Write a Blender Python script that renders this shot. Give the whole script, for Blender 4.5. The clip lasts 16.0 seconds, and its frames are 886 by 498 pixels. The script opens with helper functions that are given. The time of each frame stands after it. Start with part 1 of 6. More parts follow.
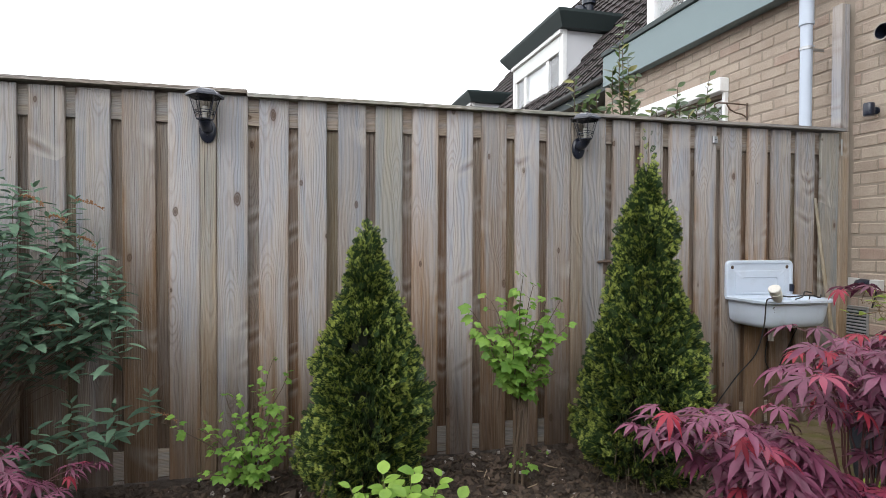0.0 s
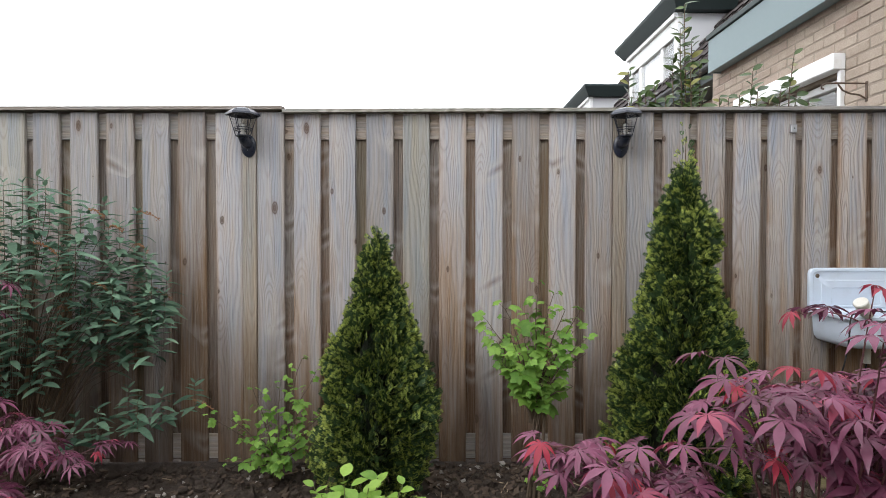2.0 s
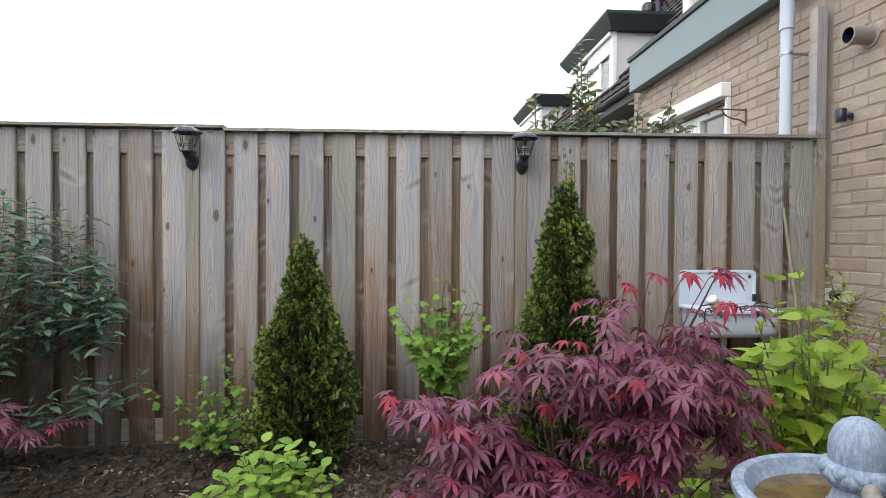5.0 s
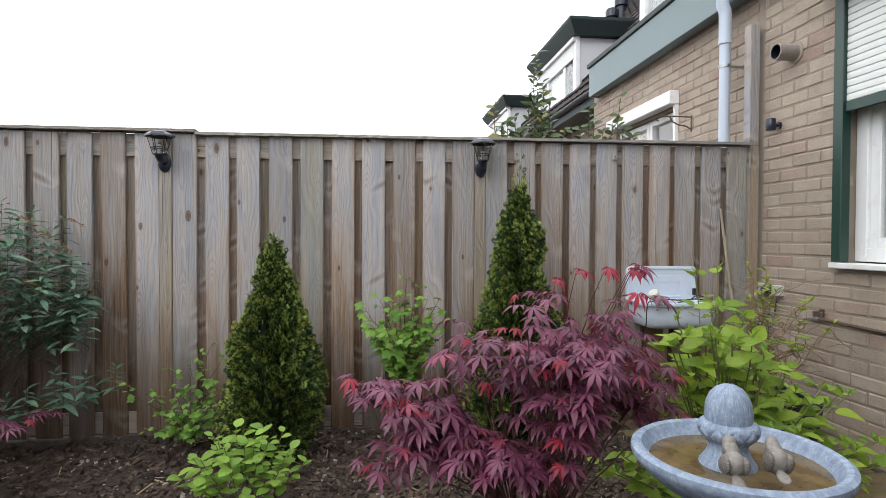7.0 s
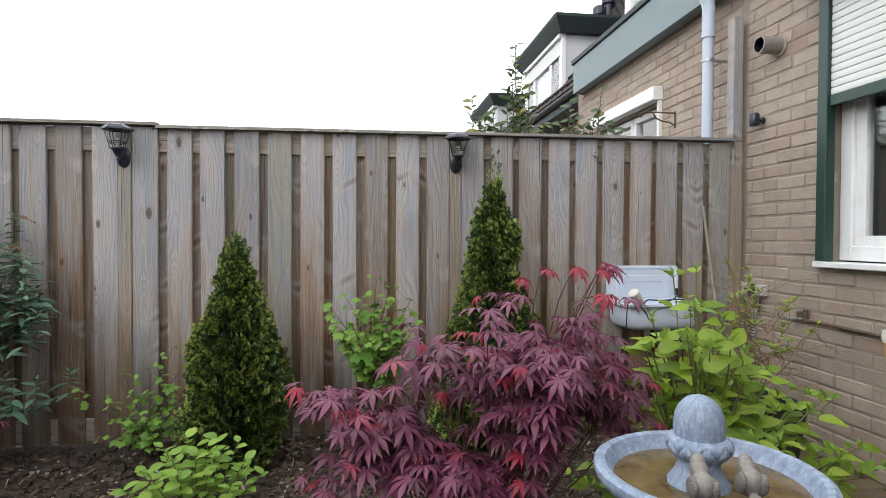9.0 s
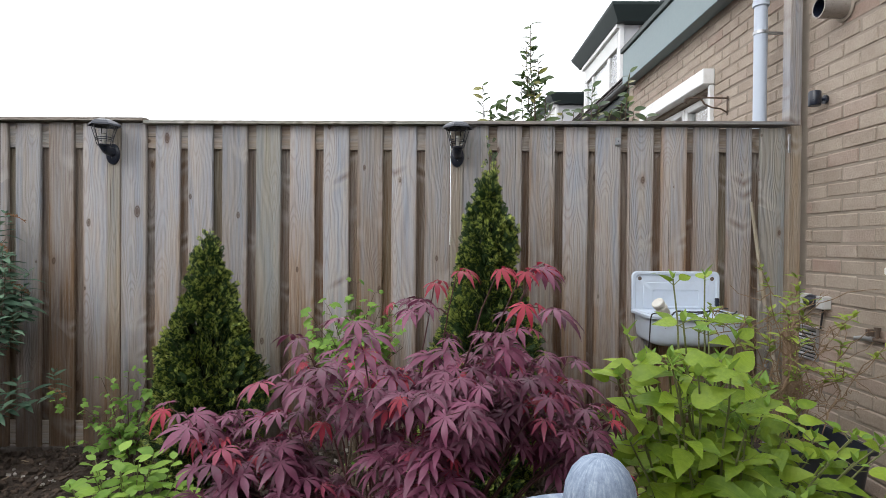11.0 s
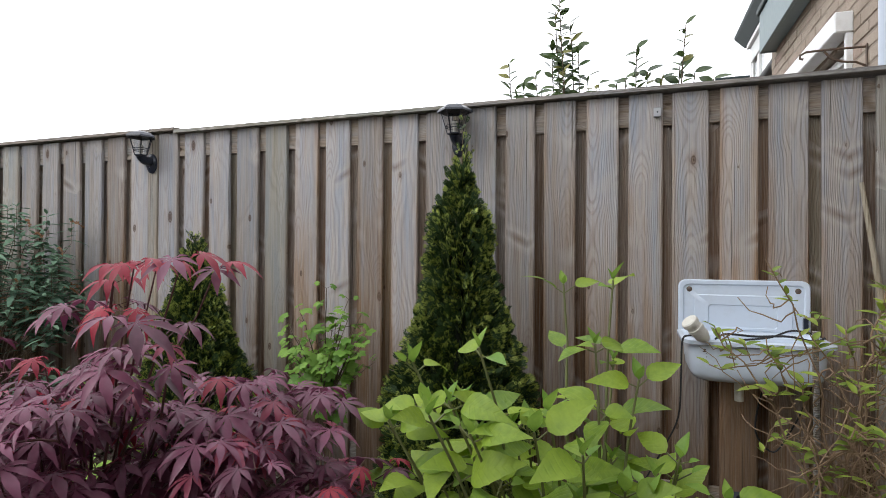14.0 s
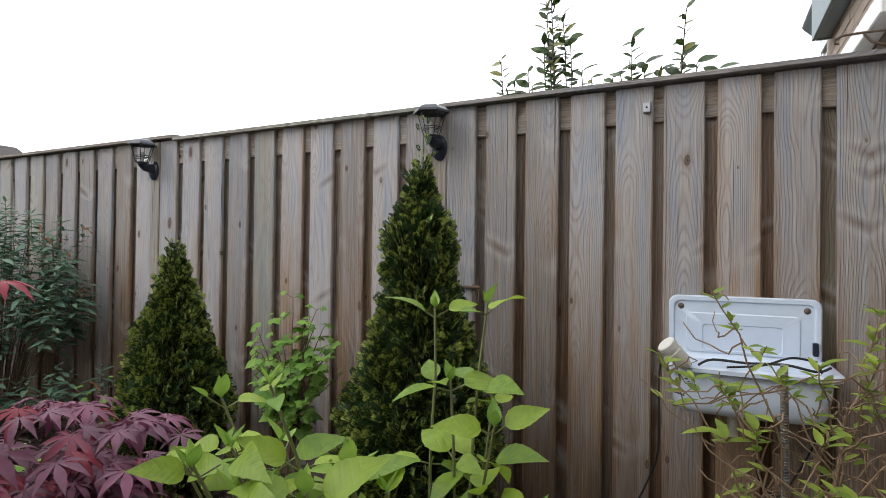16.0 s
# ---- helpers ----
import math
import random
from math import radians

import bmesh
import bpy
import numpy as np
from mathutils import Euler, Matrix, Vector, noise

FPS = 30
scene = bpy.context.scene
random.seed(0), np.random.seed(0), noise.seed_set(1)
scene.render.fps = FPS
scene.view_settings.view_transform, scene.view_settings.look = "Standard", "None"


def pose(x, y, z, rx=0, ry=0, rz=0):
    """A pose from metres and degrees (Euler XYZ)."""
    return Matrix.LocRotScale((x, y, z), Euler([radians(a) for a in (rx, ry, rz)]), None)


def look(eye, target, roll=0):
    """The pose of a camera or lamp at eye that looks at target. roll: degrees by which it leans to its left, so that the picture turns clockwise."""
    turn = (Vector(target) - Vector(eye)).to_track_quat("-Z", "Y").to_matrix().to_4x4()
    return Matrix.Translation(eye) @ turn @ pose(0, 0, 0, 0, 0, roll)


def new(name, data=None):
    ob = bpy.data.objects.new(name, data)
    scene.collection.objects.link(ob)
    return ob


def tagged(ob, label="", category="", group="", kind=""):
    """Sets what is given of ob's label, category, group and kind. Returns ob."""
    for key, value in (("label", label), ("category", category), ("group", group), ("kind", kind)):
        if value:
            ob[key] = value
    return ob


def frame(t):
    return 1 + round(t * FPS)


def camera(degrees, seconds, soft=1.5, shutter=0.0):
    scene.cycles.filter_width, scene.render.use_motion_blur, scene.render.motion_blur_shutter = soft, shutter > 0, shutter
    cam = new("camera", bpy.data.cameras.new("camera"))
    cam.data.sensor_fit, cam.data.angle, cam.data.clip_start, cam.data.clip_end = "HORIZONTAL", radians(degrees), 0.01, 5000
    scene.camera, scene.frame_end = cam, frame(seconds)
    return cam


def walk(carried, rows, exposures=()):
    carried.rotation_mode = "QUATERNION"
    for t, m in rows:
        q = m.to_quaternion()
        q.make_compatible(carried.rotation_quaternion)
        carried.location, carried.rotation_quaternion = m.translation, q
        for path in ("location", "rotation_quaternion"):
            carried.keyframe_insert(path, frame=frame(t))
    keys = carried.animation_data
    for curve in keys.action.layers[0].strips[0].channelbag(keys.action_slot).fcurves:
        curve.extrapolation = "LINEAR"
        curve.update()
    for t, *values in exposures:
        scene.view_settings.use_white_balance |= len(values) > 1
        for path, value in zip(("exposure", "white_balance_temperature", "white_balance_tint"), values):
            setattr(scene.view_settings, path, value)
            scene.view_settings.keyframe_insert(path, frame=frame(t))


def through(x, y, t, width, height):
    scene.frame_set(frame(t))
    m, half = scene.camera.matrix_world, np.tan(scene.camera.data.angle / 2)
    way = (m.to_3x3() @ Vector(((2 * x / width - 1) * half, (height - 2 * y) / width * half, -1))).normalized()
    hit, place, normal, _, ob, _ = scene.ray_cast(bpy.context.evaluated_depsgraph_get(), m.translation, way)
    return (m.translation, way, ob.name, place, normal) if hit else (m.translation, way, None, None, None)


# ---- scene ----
cam = camera(77.0, 16.0, soft=0.7)
PATH = [
    (0, (0.016, -0.181, 1.116), (0.504, 1.759, 1.084), 0.2),
    (0.5, (0.135, -0.234, 1.122), (0.491, 1.734, 1.09), 0.1),
    (1, (0.243, -0.245, 1.148), (0.4, 1.748, 1.113), 0.0),
    (1.5, (0.372, -0.229, 1.131), (0.412, 1.771, 1.094), 0.1),
    (2, (0.566, -0.235, 1.146), (0.568, 1.764, 1.111), -0.0),
    (2.5, (0.726, -0.295, 1.171), (0.722, 1.705, 1.137), 0.0),
    (3, (0.847, -0.372, 1.178), (0.843, 1.628, 1.146), 0.1),
    (3.5, (0.874, -0.439, 1.166), (0.878, 1.56, 1.134), 0.2),
    (4, (0.853, -0.501, 1.18), (0.873, 1.499, 1.146), 0.3),
    (4.5, (0.801, -0.578, 1.178), (0.868, 1.421, 1.144), 0.4),
    (5, (0.796, -0.643, 1.172), (0.925, 1.352, 1.14), 0.3),
    (5.2, (0.803, -0.687, 1.173), (0.956, 1.307, 1.14), 0.1),
    (7.5, (0.841, -0.851, 1.179), (1.084, 1.133, 1.14), 0.3),
    (8, (0.849, -0.845, 1.176), (1.112, 1.137, 1.137), 0.3),
    (8.5, (0.887, -0.808, 1.192), (1.152, 1.174, 1.15), 0.3),
    (9, (0.954, -0.737, 1.172), (1.212, 1.245, 1.132), 0.2),
    (9.5, (1.062, -0.633, 1.144), (1.285, 1.354, 1.104), 0.2),
    (9.7, (1.111, -0.595, 1.153), (1.314, 1.394, 1.11), 0.2),
    (11.8, (1.619, -0.336, 1.114), (1.465, 1.658, 1.109), 0.1),
    (12, (1.685, -0.293, 1.106), (1.498, 1.698, 1.103), -0.1),
    (12.5, (1.821, -0.22, 1.127), (1.541, 1.76, 1.131), -0.0),
    (13, (1.962, -0.172, 1.151), (1.532, 1.782, 1.16), 0.1),
    (13.5, (2.118, -0.096, 1.147), (1.53, 1.816, 1.155), 0.1),
    (14, (2.24, 0.066, 1.104), (1.592, 1.958, 1.119), 0.3),
    (14.5, (2.34, 0.166, 1.103), (1.67, 2.051, 1.123), 0.4),
    (15, (2.443, 0.228, 1.111), (1.757, 2.106, 1.14), 0.4),
    (15.5, (2.519, 0.301, 1.116), (1.77, 2.155, 1.146), 0.5),
    (16, (2.549, 0.353, 1.133), (1.686, 2.157, 1.158), 0.7),
]
walk(cam, [(t, look(eye, target, roll)) for t, eye, target, roll in PATH], exposures=((0.0, 0.08), (1.5, 0.13), (3.0, 0.14), (5.0, 0.06), (7.5, -0.04), (12.5, -0.06), (16.0, -0.13)))

# ---- world, sun, exposure ----
world = bpy.data.worlds.new("overcast_sky")
scene.world = world
world.use_nodes = True
wn, wl = world.node_tree.nodes, world.node_tree.links
sky = wn.new("ShaderNodeTexSky")
sky.sky_type, sky.sun_disc = "NISHITA", False
sky.sun_elevation, sky.sun_rotation = radians(38), radians(229)
sky.air_density, sky.dust_density, sky.ozone_density = 1.0, 4.0, 1.0
soft_sky = wn.new("ShaderNodeHueSaturation")
soft_sky.inputs["Saturation"].default_value = 0.12
cloud = wn.new("ShaderNodeMix")
cloud.data_type = "RGBA"
cloud.inputs["Factor"].default_value = 0.8
cloud.inputs["B"].default_value = (16.6, 17.0, 17.9, 1)
wl.new(sky.outputs[0], soft_sky.inputs["Color"])
wl.new(soft_sky.outputs[0], cloud.inputs["A"])
wl.new(cloud.outputs["Result"], wn["Background"].inputs["Color"])
wn["Background"].inputs["Strength"].default_value = 0.15
sun = new("sun", bpy.data.lights.new("sun", "SUN"))
sun.data.energy, sun.data.angle, sun.data.color = 0.75, radians(30), (1.0, 0.98, 0.95)
sun.matrix_world = look((-4.6, -4.0, 4.8), (0, 0, 0))

# ---- materials ----


class Graph:
    """A node material and short ways to add its nodes."""

    def __init__(self, name):
        self.mat = bpy.data.materials.new(name)
        self.mat.use_nodes = True
        self.n, self.l = self.mat.node_tree.nodes, self.mat.node_tree.links
        self.bsdf = self.n["Principled BSDF"]
        self.out = self.n["Material Output"]

    def plug(self, socket, value):
        if hasattr(value, "links"):
            self.l.new(value, socket)
        else:
            socket.default_value = value

    def math(self, op, a, b=0.0, c=0.0, clamp=False):
        m = self.n.new("ShaderNodeMath")
        m.operation, m.use_clamp = op, clamp
        for s, v in zip(m.inputs, (a, b, c)):
            self.plug(s, v)
        return m.outputs[0]

    def mix(self, f, a, b, blend="MIX"):
        m = self.n.new("ShaderNodeMix")
        m.data_type, m.blend_type = "RGBA", blend
        self.plug(m.inputs["Factor"], f)
        self.plug(m.inputs["A"], a)
        self.plug(m.inputs["B"], b)
        return m.outputs["Result"]

    def coords(self, kind="Object"):
        return self.n.new("ShaderNodeTexCoord").outputs[kind]

    def split(self, v):
        s = self.n.new("ShaderNodeSeparateXYZ")
        self.l.new(v, s.inputs[0])
        return s.outputs

    def join(self, x, y, z):
        c = self.n.new("ShaderNodeCombineXYZ")
        for s, v in zip(c.inputs, (x, y, z)):
            self.plug(s, v)
        return c.outputs[0]

    def noise(self, v, scale, detail=3.0, rough=0.55):
        t = self.n.new("ShaderNodeTexNoise")
        self.l.new(v, t.inputs["Vector"])
        t.inputs["Scale"].default_value, t.inputs["Detail"].default_value, t.inputs["Roughness"].default_value = scale, detail, rough
        return t.outputs["Fac"]

    def ramp(self, f, *stops):
        r = self.n.new("ShaderNodeValToRGB")
        e = r.color_ramp.elements
        while len(e) < len(stops):
            e.new(0.5)
        for el, (p, c) in zip(e, stops):
            el.position, el.color = p, c if len(c) == 4 else (*c, 1)
        self.l.new(f, r.inputs[0])
        return r.outputs[0]

    def chance(self):
        a = self.n.new("ShaderNodeObjectInfo").outputs["Random"]
        b = self.n.new("ShaderNodeNewGeometry").outputs["Random Per Island"]
        return self.math("FRACT", self.math("ADD", a, b))

    def bump(self, height, strength, distance):
        b = self.n.new("ShaderNodeBump")
        b.inputs["Strength"].default_value, b.inputs["Distance"].default_value = strength, distance
        self.l.new(height, b.inputs["Height"])
        self.l.new(b.outputs[0], self.bsdf.inputs["Normal"])

    def finish(self, color, rough=0.7, metal=0.0, spec=0.5):
        self.plug(self.bsdf.inputs["Base Color"], color)
        self.plug(self.bsdf.inputs["Roughness"], rough)
        self.bsdf.inputs["Metallic"].default_value = metal
        self.bsdf.inputs["Specular IOR Level"].default_value = spec
        return self.mat


def c4(r, g, b):
    return (r, g, b, 1)


def wood(name, brown, grey, weather, upright=True, damp_shade=True):
    """Weathered softwood: rings cut flat, knots with the grain round them, silvering that grows upwards, tan edges, a
    foot darkened for damp and shade.
    """
    g = Graph(name)
    rnd = g.n.new("ShaderNodeObjectInfo").outputs["Random"]
    other = g.math("FRACT", g.math("MULTIPLY", rnd, 17.31))
    x, y, z = g.split(g.coords())
    if not upright:
        x, z = z, x
    across = g.math("ADD", x, g.math("MULTIPLY", g.math("SUBTRACT", other, 0.5), 0.11))
    along = g.math("MULTIPLY_ADD", rnd, 83.0, z)
    slow = g.noise(g.join(g.math("MULTIPLY", across, 2.0), rnd, g.math("MULTIPLY", along, 0.9)), 1.5, 2.0)
    wobble = g.noise(g.join(g.math("MULTIPLY", across, 14.0), y, g.math("MULTIPLY", along, 3.0)), 1.0, 2.0)
    vor = g.n.new("ShaderNodeTexVoronoi")
    vor.voronoi_dimensions = "2D"
    vor.inputs["Scale"].default_value = 1.0
    g.l.new(g.join(g.math("MULTIPLY_ADD", x, 4.6, g.math("MULTIPLY", rnd, 57.0)), g.math("MULTIPLY_ADD", z, 2.3, g.math("MULTIPLY", rnd, 91.0)), 0.0), vor.inputs["Vector"])
    tint = g.split(vor.outputs["Color"])
    d = g.math("DIVIDE", vor.outputs["Distance"], g.math("MULTIPLY_ADD", tint[0], 0.65, 0.22))
    d = g.math("ABSOLUTE", g.math("ADD", d, g.math("MULTIPLY_ADD", wobble, 0.2, -0.1)))
    d = g.math("ADD", d, g.math("GREATER_THAN", tint[2], 0.55))
    swirl = g.math("DIVIDE", 1.0, g.math("MULTIPLY_ADD", g.math("MULTIPLY", d, d), 110.0, 1.0))
    depth = g.math("MULTIPLY_ADD", slow, 0.15, -0.045)
    r = g.math("SQRT", g.math("ADD", g.math("MULTIPLY", across, across), g.math("MULTIPLY", depth, depth)))
    phase = g.math("ADD", g.math("MULTIPLY_ADD", r, 980.0, g.math("MULTIPLY", wobble, 4.2)), g.math("MULTIPLY", swirl, 9.0))
    ring = g.math("MULTIPLY_ADD", g.math("SINE", phase), 0.5, 0.5)
    late = g.math("POWER", ring, 3.0)
    fibre = g.noise(g.join(g.math("MULTIPLY", x, 230.0), g.math("MULTIPLY", y, 230.0), g.math("MULTIPLY", along, 3.0)), 1.0, 5.0, 0.7)
    streak = g.noise(g.join(g.math("MULTIPLY", x, 70.0), y, g.math("MULTIPLY", along, 1.6)), 1.0, 3.0, 0.6)
    blotch = g.noise(g.join(g.math("MULTIPLY", across, 11.0), rnd, g.math("MULTIPLY", along, 1.5)), 1.0, 4.0)
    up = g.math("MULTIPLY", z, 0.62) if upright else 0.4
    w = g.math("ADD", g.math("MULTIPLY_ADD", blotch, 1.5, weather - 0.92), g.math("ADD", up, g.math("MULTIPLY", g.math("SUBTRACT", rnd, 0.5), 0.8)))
    w = g.math("ADD", w, g.math("MULTIPLY_ADD", streak, 0.9, -0.45))
    if upright:
        rim = g.math("ADD", g.math("MULTIPLY_ADD", g.math("ABSOLUTE", x), 26.0, -1.25), g.math("MULTIPLY_ADD", wobble, 1.2, -0.5), clamp=True)
        w = g.math("SUBTRACT", w, g.math("MULTIPLY", rim, 0.62))
    w = g.math("ADD", w, 0.0, clamp=True)
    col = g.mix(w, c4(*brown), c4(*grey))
    cool = g.noise(g.join(g.math("MULTIPLY", across, 26.0), other, g.math("MULTIPLY", along, 1.8)), 1.0, 3.0)
    col = g.mix(g.math("MULTIPLY", g.math("MULTIPLY_ADD", cool, 2.8, -0.95, clamp=True), w), col, c4(grey[0] * 0.74, grey[1] * 0.89, grey[2] * 1.11))
    tone = g.math("MULTIPLY_ADD", other, 0.46, 0.86)
    col = g.mix(1.0, col, g.join(tone, tone, tone), "MULTIPLY")
    col = g.mix(g.math("MULTIPLY", late, g.math("MULTIPLY_ADD", blotch, 0.7, -0.14, clamp=True)), col, c4(brown[0] * 0.55, brown[1] * 0.5, brown[2] * 0.46))
    pale = g.math("MULTIPLY_ADD", fibre, 2.4, -1.1, clamp=True)
    col = g.mix(g.math("MULTIPLY", pale, 0.6), col, c4(0.56, 0.52, 0.47))
    dark = g.math("MULTIPLY_ADD", fibre, -3.0, 1.35, clamp=True)
    col = g.mix(g.math("MULTIPLY", dark, 0.85), col, c4(brown[0] * 0.35, brown[1] * 0.32, brown[2] * 0.3))
    green = g.math("MULTIPLY", g.math("GREATER_THAN", g.math("FRACT", g.math("MULTIPLY", rnd, 7.3)), 0.8), g.math("MULTIPLY", blotch, 0.35))
    col = g.mix(green, col, c4(0.24, 0.25, 0.13))
    halo = g.ramp(d, (0.0, (1, 1, 1)), (0.08, (0.8, 0.8, 0.8)), (0.2, (0, 0, 0)))
    col = g.mix(g.math("MULTIPLY", halo, g.math("MULTIPLY", tint[1], 0.5)), col, c4(brown[0] * 0.7, brown[1] * 0.62, brown[2] * 0.55))
    knot = g.ramp(d, (0.0, (1, 1, 1)), (0.055, (0.95, 0.95, 0.95)), (0.08, (0, 0, 0)))
    ringed = g.math("MULTIPLY_ADD", g.math("SINE", g.math("MULTIPLY", d, 150.0)), 0.15, 0.72)
    col = g.mix(g.math("MULTIPLY", knot, ringed), col, c4(0.085, 0.052, 0.033))
    scar = g.n.new("ShaderNodeTexVoronoi")
    scar.voronoi_dimensions = "2D"
    scar.inputs["Scale"].default_value = 1.0
    vee = g.math("MULTIPLY_ADD", g.math("ABSOLUTE", across), -0.55, z)
    g.l.new(g.join(g.math("MULTIPLY_ADD", across, 2.4, g.math("MULTIPLY", other, 31.0)), g.math("MULTIPLY_ADD", vee, 6.5, g.math("MULTIPLY", rnd, 47.0)), 0.0), scar.inputs["Vector"])
    pick = g.math("GREATER_THAN", g.split(scar.outputs["Color"])[0], 0.7)
    mark = g.math("MULTIPLY", pick, g.ramp(scar.outputs["Distance"], (0.0, (1, 1, 1)), (0.06, (0.55, 0.55, 0.55)), (0.17, (0, 0, 0))))
    bleach = g.math("MULTIPLY", pick, g.ramp(scar.outputs["Distance"], (0.08, (0, 0, 0)), (0.2, (0.85, 0.85, 0.85)), (0.4, (0, 0, 0))))
    col = g.mix(g.math("MULTIPLY", bleach, g.math("MULTIPLY_ADD", streak, 1.2, -0.1, clamp=True)), col, c4(0.46, 0.42, 0.385))
    col = g.mix(g.math("MULTIPLY", mark, 0.62), col, c4(brown[0] * 0.5, brown[1] * 0.47, brown[2] * 0.45))
    crack = g.noise(g.join(g.math("MULTIPLY", across, 95.0), other, g.math("MULTIPLY", along, 0.8)), 1.0, 2.0)
    col = g.mix(g.ramp(crack, (0.27, (0.8, 0.8, 0.8)), (0.31, (0, 0, 0))), col, c4(0.05, 0.037, 0.028))
    # ragged dark brown towards the ground: damp, plus shade put into the colour
    if damp_shade:
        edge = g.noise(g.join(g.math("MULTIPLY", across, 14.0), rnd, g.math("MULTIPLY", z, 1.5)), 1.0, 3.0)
        wet_shade = g.math("MULTIPLY_ADD", z, -1.05, g.math("MULTIPLY_ADD", edge, 1.5, 0.08), clamp=True)
        col = g.mix(g.math("MULTIPLY", wet_shade, 0.82), col, c4(0.068, 0.045, 0.031))
    g.bump(g.math("ADD", g.math("MULTIPLY", late, 0.6), g.math("ADD", g.math("MULTIPLY", fibre, 1.3), g.math("MULTIPLY", knot, -0.6))), 0.8, 0.003)
    return g.finish(col, 0.86, 0, 0.25)


def plain(name, col, rough=0.5, metal=0.0, vary=0.12, scale=30.0, dirt=None, bump=0.0, spec=0.5):
    """A surface of one colour with two scales of variation, and dirt where asked."""
    g = Graph(name)
    co = g.coords()
    big, fine = g.noise(co, scale * 0.2, 4.0), g.noise(co, scale * 4, 4.0)
    f = g.math("MULTIPLY_ADD", big, 0.7, g.math("MULTIPLY", fine, 0.3))
    c = g.mix(f, c4(*[v * (1 - vary) for v in col]), c4(*[min(1, v * (1 + vary)) for v in col]))
    if dirt:
        c = g.mix(g.ramp(g.noise(co, scale * 0.6, 6.0, 0.7), (0.5, (0, 0, 0)), (0.72, (0.75, 0.75, 0.75))), c, c4(*dirt))
    if bump:
        g.bump(g.math("ADD", fine, big), bump, 0.004)
    return g.finish(c, g.math("MULTIPLY_ADD", fine, 0.2, rough - 0.1), metal, spec)


def leafy(name, dark, light, through=0.3, rough=0.5, accent=None, share=0.8, spec=0.4, vein=0.0):
    """A leaf: its own tint by leaf, blotches and some light through the blade."""
    g = Graph(name)
    ch = g.chance()
    co = g.coords()
    f = g.math("ADD", g.math("MULTIPLY", ch, 0.75), g.math("MULTIPLY_ADD", g.noise(co, 45.0, 3.0), 0.9, -0.35), clamp=True)
    c = g.mix(f, c4(*dark), c4(*light))
    if accent:
        pick = g.math("GREATER_THAN", g.math("FRACT", g.math("MULTIPLY", ch, 13.7)), share)
        c = g.mix(g.math("MULTIPLY", pick, 0.85), c, c4(*accent))
    if vein:
        x, y, z = g.split(co)
        rib = g.math("MULTIPLY_ADD", g.math("SINE", g.math("MULTIPLY", g.math("SUBTRACT", y, g.math("MULTIPLY", g.math("ABSOLUTE", x), 0.9)), 420.0)), 0.5, 0.5)
        rib = g.math("POWER", rib, 6.0)
        mid = g.math("LESS_THAN", g.math("ABSOLUTE", x), 0.0012)
        c = g.mix(g.math("MULTIPLY", g.math("MAXIMUM", rib, mid), vein), c, c4(*[v * 1.35 for v in light]))
        g.bump(g.math("SUBTRACT", 1.0, rib), 0.3, 0.0015)
    g.finish(c, rough, 0, spec)
    t = g.n.new("ShaderNodeBsdfTranslucent")
    g.l.new(c, t.inputs["Color"])
    m = g.n.new("ShaderNodeMixShader")
    m.inputs[0].default_value = through
    g.l.new(g.bsdf.outputs[0], m.inputs[1])
    g.l.new(t.outputs[0], m.inputs[2])
    g.l.new(m.outputs[0], g.out.inputs["Surface"])
    return g.mat


def brick_material():
    g = Graph("tan_brick")
    ch, co = g.chance(), g.coords("Object")
    geo = g.n.new("ShaderNodeNewGeometry").outputs["Position"]
    c = g.ramp(ch, (0.0, (0.41, 0.335, 0.27)), (0.3, (0.45, 0.375, 0.305)), (0.6, (0.385, 0.315, 0.255)), (0.82, (0.425, 0.345, 0.285)), (1.0, (0.38, 0.275, 0.225)))
    spots = g.noise(geo, 110.0, 6.0, 0.75)
    big = g.noise(geo, 6.0, 5.0, 0.65)
    patch = g.noise(geo, 2.3, 4.0, 0.6)
    c = g.mix(g.math("MULTIPLY_ADD", spots, 2.0, -0.75, clamp=True), c, g.mix(0.6, c, c4(0.13, 0.10, 0.08)))
    c = g.mix(g.math("MULTIPLY_ADD", big, 2.2, -0.95, clamp=True), c, g.mix(0.55, c, c4(0.56, 0.49, 0.41)))
    c = g.mix(g.math("MULTIPLY_ADD", patch, 2.0, -0.95, clamp=True), c, g.mix(0.4, c, c4(0.27, 0.215, 0.17)))
    g.bump(g.math("ADD", spots, g.math("MULTIPLY", big, 1.5)), 1.0, 0.006)
    return g.finish(c, 0.92, 0, 0.15)


def soil_material():
    g = Graph("dark_garden_soil")
    p = g.n.new("ShaderNodeNewGeometry").outputs["Position"]
    a, b, c = g.noise(p, 3.0, 4.0), g.noise(p, 28.0, 6.0, 0.7), g.noise(p, 190.0, 4.0, 0.7)
    col = g.mix(g.math("MULTIPLY_ADD", b, 1.6, -0.3, clamp=True), c4(0.026, 0.019, 0.015), c4(0.125, 0.098, 0.08))
    col = g.mix(g.math("MULTIPLY_ADD", a, 1.5, -0.5, clamp=True), col, c4(0.05, 0.036, 0.028))
    col = g.mix(g.ramp(c, (0.62, (0, 0, 0)), (0.72, (0.5, 0.5, 0.5))), col, c4(0.22, 0.19, 0.16))
    g.bump(g.math("ADD", g.math("MULTIPLY", b, 1.0), g.math("MULTIPLY", c, 0.4)), 1.0, 0.02)
    return g.finish(col, 0.95, 0, 0.15)


